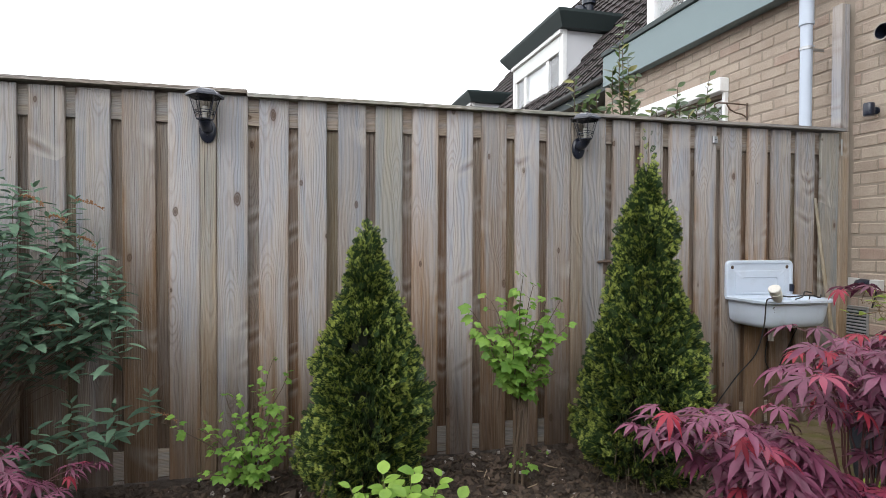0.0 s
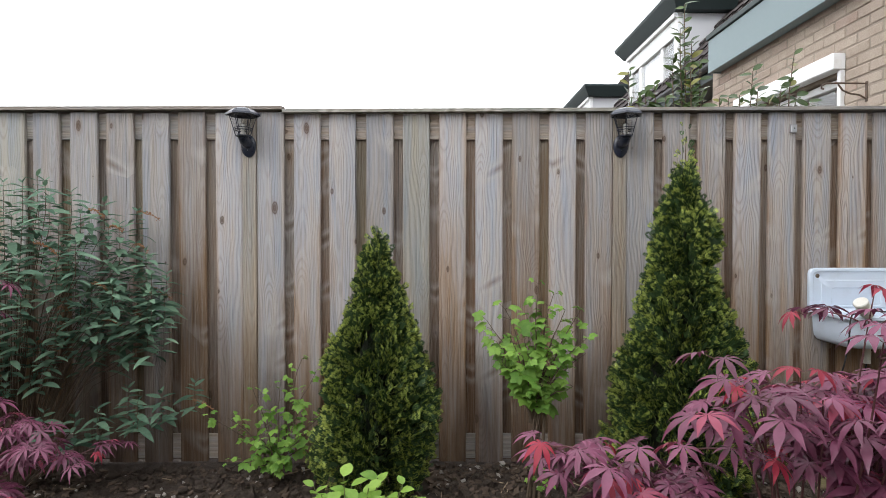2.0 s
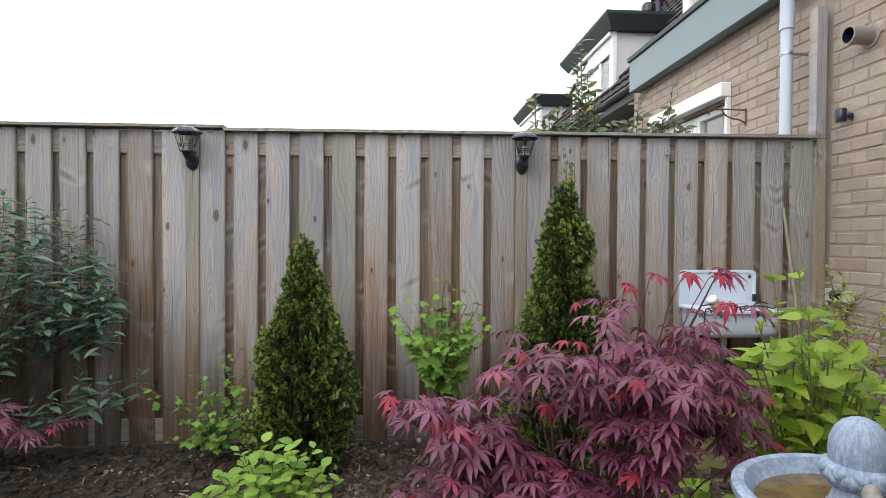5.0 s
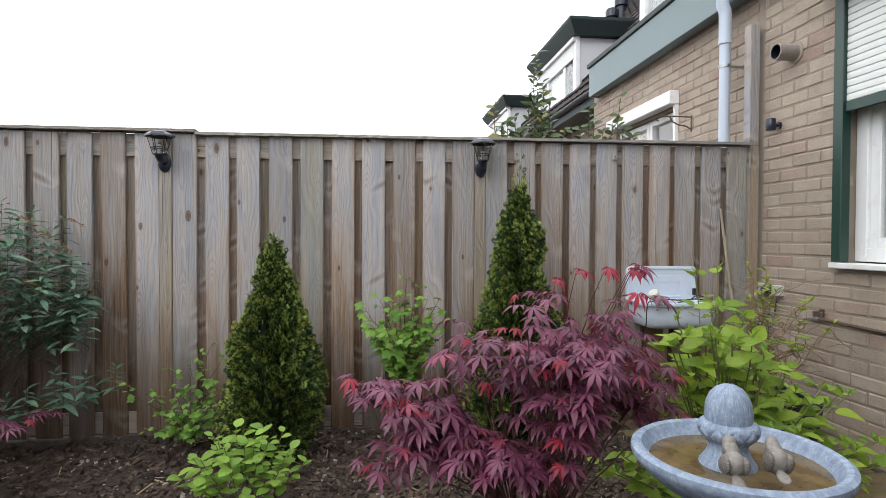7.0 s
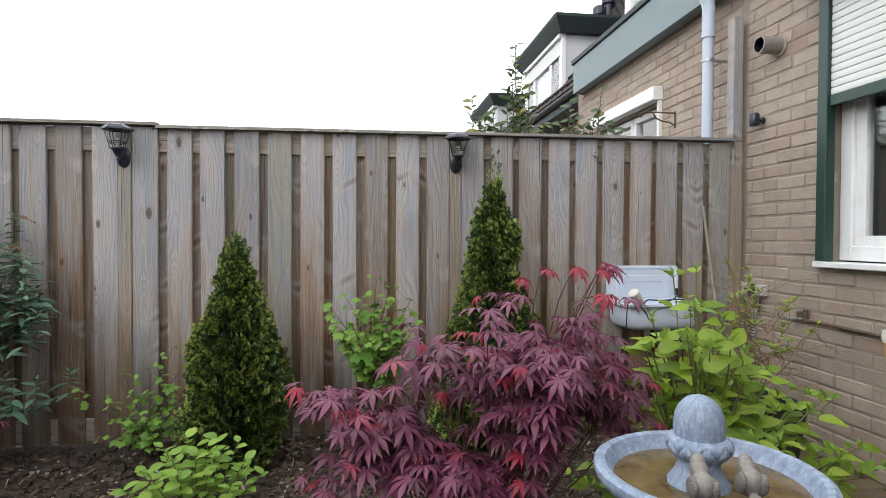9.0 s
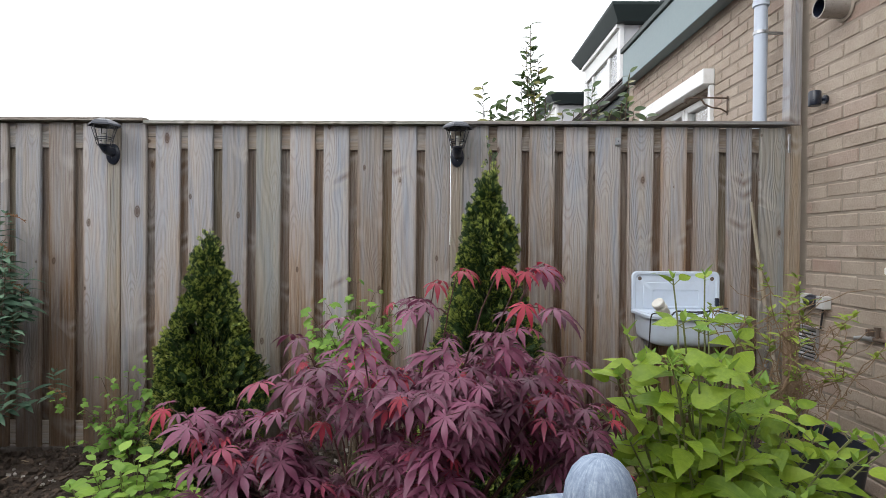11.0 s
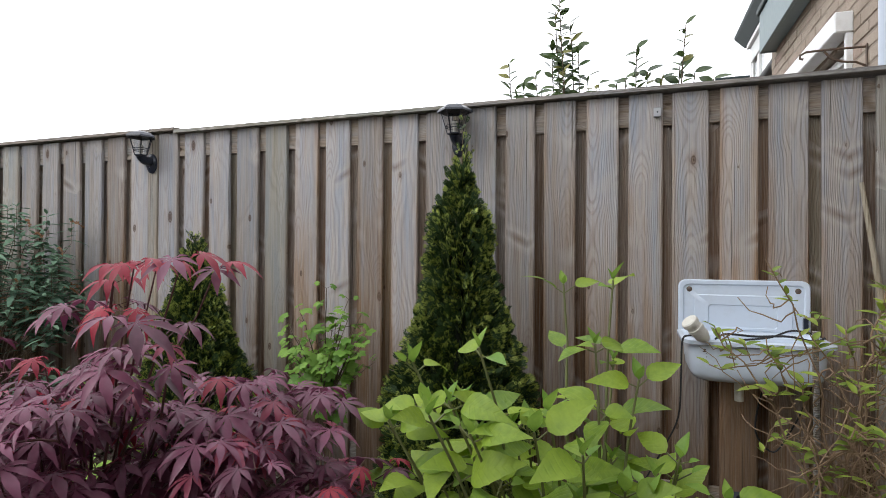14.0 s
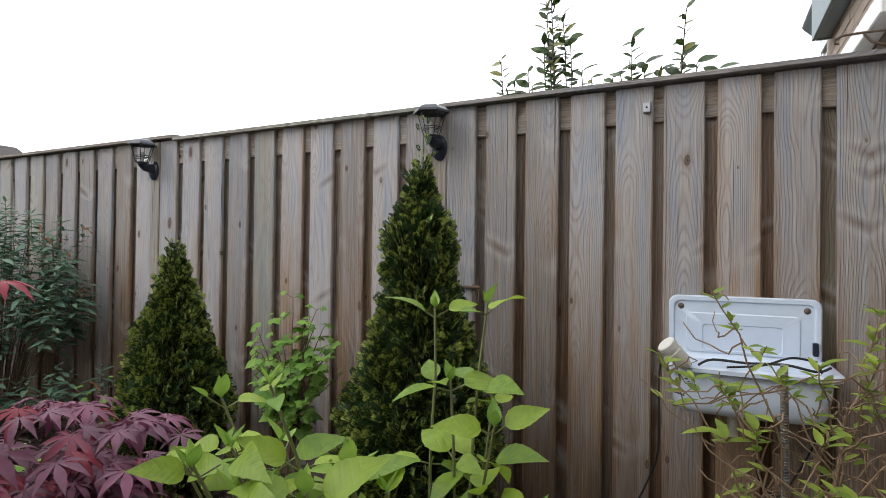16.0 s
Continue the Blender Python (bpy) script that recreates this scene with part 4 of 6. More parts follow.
part("cable", tube([(-0.02, -0.05, -0.035), (-0.02, -0.04, -0.09), (-0.012, -0.02, -0.14)], 0.005, 6), RUBBER, t)

t = thing("vent_grille", (WALL_X, 2.585, 0.625), "aluminium louvred vent grille in the brick wall", "vent grille")
for a, b, c, d in ((-0.11, -0.1, -0.09, 0.09), (0.1, 0.11, -0.09, 0.09), (-0.1, 0.1, 0.08, 0.09), (-0.1, 0.1, -0.09, -0.08)):
    part("frame", box(-0.014, 0, a, b, c, d, 0.002), STEEL, t)
part("backing", box(-0.003, 0.0, -0.1, 0.1, -0.08, 0.08), DARK_TRIM, t)
for i in range(8):
    part("slat", box(-0.012, -0.004, -0.1, 0.1, -0.006, 0.006, 0.001), STEEL, t).matrix_basis = pose(0, 0, -0.07 + i * 0.02, 0, 35, 0)

t = thing("water_pipe", (WALL_X, 0, 0.71), "thin dark water pipe with small taps along the bricks", "water pipe")
part("pipe", tube([(-0.02, 0.4, -0.005), (-0.02, 1.4, 0.0), (-0.02, 2.06, 0.012), (-0.02, 2.10, 0.012)], 0.009, 10), RUSTY, t, smooth=True)
part("tap", tube([(-0.02, 2.08, 0.012), (-0.03, 2.13, 0.01), (-0.045, 2.165, 0.004)], [0.012, 0.012, 0.01], 10), STEEL, t, "chrome tap spout", smooth=True)
part("handle", tube([(-0.02, 2.06, 0.02), (-0.02, 2.06, 0.07)], [0.008, 0.014], 8), RUSTY, t, "rusty tap handle", smooth=True)
part("bracket", box(-0.03, 0, 2.1, 2.12, 0.0, 0.055, 0.003), RUSTY, t)
part("valve", lathe(((0, -0.03), (0.018, -0.026), (0.022, 0.0), (0.018, 0.03), (0, 0.034)), 14), PLASTIC, t, "white plastic valve", smooth=True).location = (-0.04, 1.55, 0.01)
part("hose", tube([(-0.04, 1.55, -0.02), (-0.045, 1.54, -0.09), (-0.05, 1.515, -0.2), (-0.05, 1.46, -0.36), (-0.05, 1.40, -0.55), (-0.08, 1.3, -0.695)], 0.008, 10), YELLOW, t, "yellow garden hose", smooth=True)

# ---- wall lanterns on the posts ----


def wall_lantern(x, turn, label):
    t = thing("wall_lantern", (x, FENCE_Y - 0.007, 1.60), label, "wall lantern", "fence lanterns")
    bm = lathe(((0, 0.02), (0.028, 0.018), (0.036, 0.01), (0.037, 0.0)), 20)
    bmesh.ops.transform(bm, matrix=Matrix.Diagonal((1, 1.55, 1, 1)), verts=bm.verts)
    part("back_plate", bm, BLACK, t, smooth=True).matrix_basis = pose(0, 0, 0.014, 90)
    part("screw", lathe(((0, 0.004), (0.004, 0.002), (0.005, 0)), 8), STEEL, t).matrix_basis = pose(0, -0.016, -0.008, 90)
    arm = part("arm", tube([(0, -0.008, 0.026), (0, -0.04, 0.024), (0, -0.062, 0.028), (0, -0.075, 0.038), (0, -0.08, 0.05)], [0.027, 0.025, 0.024, 0.024, 0.028], 14), BLACK, t, smooth=True)
    head = part("lantern_base", lathe(((0, 0.045), (0.028, 0.045), (0.035, 0.049), (0.035, 0.053), (0, 0.054)), 6), BLACK, t)
    head.location = (0, -0.082, 0)
    part("roof", lathe(((0.0, 0.188), (0.03, 0.185), (0.060, 0.174), (0.080, 0.158), (0.083, 0.149), (0.077, 0.149), (0.06, 0.163), (0.03, 0.176), (0.0, 0.181)), 6), BLACK, head, "black domed lantern roof")
    for k in range(6):
        a = k * math.pi / 3
        c, s = math.cos(a), math.sin(a)
        part("bar", tube([(0.034 * c, 0.034 * s, 0.05), (0.050 * c, 0.050 * s, 0.105), (0.066 * c, 0.066 * s, 0.156)], 0.0021, 6), BLACK, head)
    for z, r in ((0.078, 0.041), (0.088, 0.044)):
        part("ring", tube([(r * math.cos(k * math.pi / 3), r * math.sin(k * math.pi / 3), z) for k in range(7)], 0.0019, 6), BLACK, head)
    g = part("glass", lathe(((0.032, 0.064), (0.045, 0.105), (0.060, 0.152)), 6), PANE, head)
    g.visible_shadow = False
    part("bulb", lathe(((0, 0.054), (0.010, 0.056), (0.010, 0.076), (0.015, 0.094), (0.013, 0.108), (0, 0.115)), 14), BULB, head, "clear bulb", smooth=True)
    t.rotation_euler = (0, 0, radians(turn))
    head.rotation_euler = (0, 0, radians(14))
    return t


wall_lantern(-0.408, 0, "black six-sided wall lantern on the fence post beside the buddleia")
wall_lantern(1.462, 0, "black six-sided wall lantern on the fence post above the taller conifer")

t = thing("metal_clip", (2.333, FENCE_Y, 1.703), "small grey square metal clip screwed to a fence board", "metal clip")
part("plate", box(-0.015, 0.015, -0.016, 0.0015, -0.02, 0.02, 0.003), STEEL, t)
part("bolt", lathe(((0, 0.003), (0.003, 0.002), (0.004, 0)), 8), BLACK, t).matrix_basis = pose(0, -0.016, 0, 90)
t = thing("gate_latch", (1.635, FENCE_Y, 0.992), "rusty iron latch bolt on the fence boards", "latch")
part("plate", box(-0.012, 0.012, -0.004, 0.0015, -0.06, 0.02, 0.001), RUSTY, t)
part("bolt", tube([(-0.05, -0.012, 0.008), (0.03, -0.012, 0.008)], 0.007, 8), RUSTY, t, smooth=True)
part("chain", tube([(0.025, -0.012, 0.0), (0.028, -0.014, -0.04), (0.02, -0.012, -0.07)], 0.004, 6), RUSTY, t)

t = thing("wooden_stick", (3.06, FENCE_Y - 0.012, 1.42), "pale bleached wooden stick leaning against the fence", "stick")
part("shaft", tube([(-0.005, 0.0, -0.04), (0.05, -0.01, -0.45), (0.10, -0.03, -0.85), (0.2, -0.12, -1.42)], [0.008, 0.011, 0.012, 0.013], 8), STICK_WOOD, t, smooth=True)

# ---- old enamel sink ----


def rounded(x0, x1, z0, z1, r, n=5, y=0.0):
    pts = []
    for cx, cz, a0 in ((x1 - r, z1 - r, 0), (x0 + r, z1 - r, 90), (x0 + r, z0 + r, 180), (x1 - r, z0 + r, 270)):
        for k in range(n + 1):
            a = radians(a0 + 90 * k / n)
            pts.append((cx + r * math.cos(a), y, cz + r * math.sin(a)))
    return pts


def loft(loops, close_first=False, close_last=True, bm=None):
    bm = bm or bmesh.new()
    rings = [[bm.verts.new(p) for p in lp] for lp in loops]
    n = len(rings[0])
    for a, b in zip(rings, rings[1:]):
        for k in range(n):
            bm.faces.new((a[k], a[(k + 1) % n], b[(k + 1) % n], b[k]))
    if close_first:
        bm.faces.new(rings[0][::-1])
    if close_last:
        bm.faces.new(rings[-1])
    return bm


sink = thing("enamel_sink", (2.652, FENCE_Y - 0.002, 0.79), "old white enamel wall sink with splashback hung on the fence", "sink")
H = 0.237
loops = [rounded(-H, H, -0.02, 0.212, 0.03, y=0.0), rounded(-H, H, -0.02, 0.212, 0.03, y=-0.014), rounded(-H + 0.004, H - 0.004, -0.016, 0.208, 0.028, y=-0.019),
         rounded(-H + 0.017, H - 0.017, -0.01, 0.195, 0.024, y=-0.019), rounded(-H + 0.022, H - 0.022, -0.008, 0.19, 0.022, y=-0.013),
         rounded(-H + 0.06, H - 0.06, 0.01, 0.152, 0.015, y=-0.013), rounded(-H + 0.064, H - 0.064, 0.012, 0.148, 0.014, y=-0.0165),
         rounded(-H + 0.112, H - 0.112, 0.02, 0.112, 0.012, y=-0.0165), rounded(-H + 0.115, H - 0.115, 0.022, 0.109, 0.012, y=-0.013)]
part("splashback", loft(loops), ENAMEL, sink, "white enamel splashback with pressed panels", smooth=True)


def plan(half, front, back, cut, z, n=4):
    """A basin outline: straight back, rounded front corners."""
    pts = [(half, back, z), (-half, back, z)]
    left = [(-half, front + cut, z), (-half + cut * 0.1, front + cut * 0.55, z), (-half + cut * 0.3, front + cut * 0.26, z), (-half + cut * 0.6, front + cut * 0.07, z), (-half + cut, front, z)]
    return pts + left + [(0, front - 0.006, z)] + [(-x, y, z) for x, y, z in left[::-1]]


loops = [plan(0.205, -0.262, -0.03, 0.06, -0.012), plan(0.218, -0.278, -0.02, 0.06, 0.004), plan(0.238, -0.296, -0.012, 0.065, 0.007), plan(0.25, -0.308, -0.012, 0.07, 0.001), plan(0.249, -0.307, -0.012, 0.07, -0.012),
         plan(0.228, -0.288, -0.012, 0.065, -0.018), plan(0.223, -0.281, -0.012, 0.065, -0.08), plan(0.217, -0.273, -0.012, 0.065, -0.125), plan(0.205, -0.26, -0.016, 0.06, -0.145), plan(0.18, -0.235, -0.03, 0.06, -0.156), plan(0.10, -0.17, -0.06, 0.05, -0.160)]
part("basin", loft(loops), ENAMEL, sink, "white enamel basin with a rolled rim", smooth=True).location = (0.008, 0, 0)
loops = [plan(0.205, -0.262, -0.03, 0.06, -0.0115), plan(0.19, -0.245, -0.04, 0.06, -0.09), plan(0.12, -0.18, -0.07, 0.05, -0.12)]
part("bowl", loft(loops), ENAMEL, sink, smooth=True).location = (0.008, 0, 0)
for x in (-0.195, 0.195):
    p = part("bolt", lathe(((0, 0.006), (0.005, 0.005), (0.008, 0.001), (0.011, 0.0)), 12), RUSTY, sink, "rusty fixing bolt")
    p.matrix_basis = pose(x, -0.0135, 0.172, 90)
part("drain_pipe", tube([(-0.03, -0.13, -0.14), (-0.03, -0.13, -0.165), (-0.03, -0.13, -0.245)], [0.022, 0.017, 0.016], 14), PLASTIC, sink, "white plastic drain stub", smooth=True)
r = random.Random(12)
bm = bmesh.new()
for k in range(16):
    x, z = -0.13 + r.uniform(-0.04, 0.03), -0.045 + r.uniform(-0.014, 0.014)
    bmesh.ops.create_icosphere(bm, subdivisions=1, radius=r.uniform(0.0015, 0.005), matrix=Matrix.Translation((x, -0.284, z)) @ Matrix.Diagonal((1.3, 0.3, 0.6, 1)))
part("chipped_patch", bm, CHIP, sink, "black chips in the enamel")

t = thing("plastic_trap", (2.455, 2.252, 0.834), "white plastic drain trap piece lying on the sink rim", "plastic fitting")
bm = lathe(((0.0, -0.05), (0.017, -0.05), (0.019, -0.046), (0.019, -0.036), (0.024, -0.035), (0.026, -0.03), (0.026, 0.0), (0.029, 0.001), (0.029, 0.012), (0.026, 0.013), (0.026, 0.028), (0.03, 0.03), (0.03, 0.044), (0.026, 0.048), (0.0, 0.049)), 24)
part("trap_body", bm, PLASTIC, t, smooth=True).matrix_basis = pose(0, 0, 0, 30, -34, -20) @ pose(0, 0, 0)
part("opening", lathe(((0.0, -0.0505), (0.014, -0.0505)), 20), RUBBER, t, "dark opening").matrix_basis = pose(0, 0, 0, 30, -34, -20)


def cable(name, pts, radius, label, material=RUBBER):
    fine = []
    for i in range(len(pts) - 1):
        p0, p1, p2, p3 = (Vector(pts[max(0, min(len(pts) - 1, i + k))]) for k in (-1, 0, 1, 2))
        for s in range(5):
            q = s / 5
            fine.append(0.5 * ((2 * p1) + (p2 - p0) * q + (2 * p0 - 5 * p1 + 4 * p2 - p3) * q * q + (3 * p1 - p0 - 3 * p2 + p3) * q ** 3))
    fine.append(Vector(pts[-1]))
    ob = part(name, tube(fine, radius, 6), material, smooth=True)
    return tagged(ob, label, name.replace("_", " "))


cable("power_cable", ((2.52, 2.29, 0.80), (2.56, 2.32, 0.815), (2.66, 2.36, 0.806), (2.76, 2.33, 0.815), (2.84, 2.34, 0.80), (2.88, 2.37, 0.81)), 0.0042, "black cable lying across the old sink")
cable("power_cable", ((2.60, 2.27, 0.803), (2.70, 2.32, 0.81), (2.78, 2.38, 0.83), (2.85, 2.40, 0.82)), 0.0038, "black cable end resting in the old sink")
cable("power_cable", ((2.50, 2.28, 0.803), (2.43, 2.27, 0.81), (2.408, 2.27, 0.785), (2.405, 2.28, 0.66), (2.40, 2.33, 0.5), (2.36, 2.42, 0.36), (2.27, 2.5, 0.15), (2.2, 2.52, 0.01)), 0.0035, "thin black cable hanging from the sink to the ground")
cable("power_cable", ((2.86, 2.42, 0.80), (2.89, 2.48, 0.70), (2.87, 2.54, 0.55), (2.82, 2.56, 0.42), (2.76, 2.56, 0.33), (2.70, 2.57, 0.40), (2.72, 2.57, 0.55), (2.75, 2.55, 0.64)), 0.0035, "thin black cable looping below the sink")
t = thing("black_clamp", (2.868, FENCE_Y - 0.022, 0.835), "small black clamp at the end of the splashback", "clamp")
part("body", box(-0.008, 0.008, -0.02, 0.003, -0.02, 0.025, 0.003), BLACK, t)

# ---- bird bath ----
bath = thing("bird_bath", (1.613, 0.305, 0.082), "blue-grey stoneware bird bath with brown water and an acorn fountain", "bird bath")
bath.scale = (0.93, 0.93, 0.93)
OFF = (0.022, 0.0, 0.0)
part("bowl", lathe(((0.0, 0.555), (0.06, 0.55), (0.11, 0.56), (0.175, 0.59), (0.217, 0.625), (0.236, 0.645), (0.2415, 0.657), (0.240, 0.668), (0.229, 0.675), (0.216, 0.672), (0.207, 0.660), (0.198, 0.64), (0.165, 0.615), (0.10, 0.60), (0.0, 0.595)), 64), STONE, bath, smooth=True).location = OFF
part("water", lathe(((0.0, 0.640), (0.12, 0.640), (0.1975, 0.640)), 48), WATER, bath, "shallow brown water").location = OFF
part("pedestal", lathe(((0.0, -0.085), (0.13, -0.085), (0.135, 0.0), (0.132, 0.03), (0.115, 0.05), (0.08, 0.09), (0.07, 0.2), (0.066, 0.35), (0.075, 0.46), (0.10, 0.53), (0.11, 0.558), (0.0, 0.56)), 40), STONE, bath, smooth=True).location = OFF
part("fountain_foot", lathe(((0.066, 0.62), (0.064, 0.645), (0.05, 0.665), (0.043, 0.685), (0.048, 0.70), (0.0, 0.70)), 32), STONE, bath, smooth=True)
cup = [(0.0, 0.688), (0.02, 0.688), (0.038, 0.6885)] + [(0.038 + 0.031 * math.sin(math.pi * 0.7 * k / 14), 0.689 + 0.052 * k / 14) for k in range(1, 15)] + [(0.056, 0.7445), (0.050, 0.746), (0.0, 0.746)]
bm = lathe(cup, 120)
for v in bm.verts:
    if 0.6888 < v.co.z < 0.738:
        a, s = math.atan2(v.co.y, v.co.x), (v.co.z - 0.689) * 62
        groove = min(abs(math.sin(5 * a + s)), abs(math.sin(5 * a - s)))
        d = 1 - 0.075 * max(0.0, 1 - groove * 2.4) * min(1.0, (0.742 - v.co.z) / 0.012)
        v.co.x, v.co.y = v.co.x * d, v.co.y * d
part("acorn_cup", bm, STONE, bath, "scaly acorn cup", smooth=True)
part("acorn", lathe(((0.050, 0.740), (0.0525, 0.752), (0.053, 0.768), (0.050, 0.79), (0.042, 0.809), (0.030, 0.823), (0.016, 0.8305), (0.009, 0.8315), (0.0, 0.829)), 40), STONE, bath, smooth=True)


def clay_bird(at, turn, tilt, label):
    """A little clay bird as one plain mesh."""
    bm = bmesh.new()
    lumps = (((0, 0, 0.034), (0.024, 0.043, 0.027), -30), ((0, 0.036, 0.064), (0.0155, 0.018, 0.020), 0), ((0, 0.022, 0.052), (0.019, 0.022, 0.022), -30),
             ((0, -0.046, 0.010), (0.014, 0.026, 0.007), 16), ((-0.020, -0.006, 0.033), (0.010, 0.036, 0.021), -26), ((0.020, -0.006, 0.033), (0.010, 0.036, 0.021), -26))
    for at_c, s, rx in lumps:
        bmesh.ops.create_uvsphere(bm, u_segments=20, v_segments=12, radius=1.0, matrix=pose(*at_c, rx) @ Matrix.Diagonal((*s, 1)))
    bmesh.ops.create_cone(bm, cap_ends=True, segments=8, radius1=0.006, radius2=0.0005, depth=0.016, matrix=pose(0, 0.053, 0.061, -90))
    ob = part("bird_statue", bm, CLAY, smooth=True)
    skin = ob.modifiers.new("merged", "REMESH")
    skin.mode, skin.voxel_size, skin.use_smooth_shade = "VOXEL", 0.0022, True
    ob.matrix_basis = pose(*at, tilt, 0, turn) @ Matrix.Scale(0.88, 4)
    return tagged(ob, label, "statue", "clay birds on the bath")


clay_bird((1.540, 0.180, 0.703), -18, 6, "small brown-grey clay bird on the bath rim, head up")
clay_bird((1.632, 0.174, 0.703), -22, -8, "small brown-grey clay bird on the bath rim, bending to drink")

# ---- planters ----
trough = thing("planter_trough", (2.765, 1.78, 0.0), "blue-black plastic planter trough with soil", "planter")


def oblong(a, b, z, r=0.04):
    return [(x, y, z) for x, _, y in rounded(-a, a, -b, b, r)]


part("tub", loft([oblong(0.21, 0.13, 0.0), oblong(0.245, 0.165, 0.365), oblong(0.262, 0.18, 0.37), oblong(0.262, 0.18, 0.385), oblong(0.240, 0.16, 0.387), oblong(0.235, 0.155, 0.33)], close_first=True, close_last=False), TROUGH, trough, smooth=True)
part("potting_soil", loft([oblong(0.235, 0.155, 0.32), oblong(0.15, 0.08, 0.335)]), SOIL, trough)

# ---- conifers ----


def spray_template():
    """A flat frond of a thuja: a rib with side shoots as narrow lozenges, the outer ones new growth."""
    quads, fresh = [], []

    def lozenge(p, q, w, new_shoot):
        p, q = Vector(p), Vector(q)
        side = Vector((-(q - p).y, (q - p).x, 0)).normalized() * w
        m = p.lerp(q, 0.55)
        quads.append([p, m + side + Vector((0, 0, 0.001)), q, m - side + Vector((0, 0, 0.001))])
        fresh.append(new_shoot)

    lozenge((0, 0, 0), (0, 0.045, 0), 0.0026, 0)
    lozenge((0, 0.04, 0), (0, 0.07, -0.002), 0.003, 1)
    for y, ln in ((0.006, 0.024), (0.015, 0.030), (0.025, 0.031), (0.035, 0.026), (0.047, 0.019)):
        for s in (-1, 1):
            e = (s * ln * 0.62, y + ln * 0.9, -0.003)
            lozenge((0, y, 0), e, 0.0029, 1 if ln < 0.0265 else 0)
            if ln > 0.022:
                mid = Vector((0, y, 0)).lerp(Vector(e), 0.5)
                lozenge(mid, mid + Vector((s * 0.003, 0.018, -0.001)), 0.0025, 1)
    v = np.array([list(p) for q in quads for p in q])
    return v, np.array(fresh)


SPRAY, FRESH = spray_template()


def quad_cloud(name, verts, indices, materials):
    """A mesh of loose quads, four corners after four."""
    me = bpy.data.meshes.new(name)
    n = len(verts) // 4
    me.vertices.add(len(verts))
    me.vertices.foreach_set("co", np.asarray(verts, dtype=np.float32).ravel())
    me.loops.add(4 * n)
    me.loops.foreach_set("vertex_index", np.arange(4 * n, dtype=np.int32))
    me.polygons.add(n)
    me.polygons.foreach_set("loop_start", np.arange(0, 4 * n, 4, dtype=np.int32))
    for m in materials:
        me.materials.append(m)
    me.polygons.foreach_set("material_index", np.asarray(indices, dtype=np.int32))
    me.update(calc_edges=True)
    return me


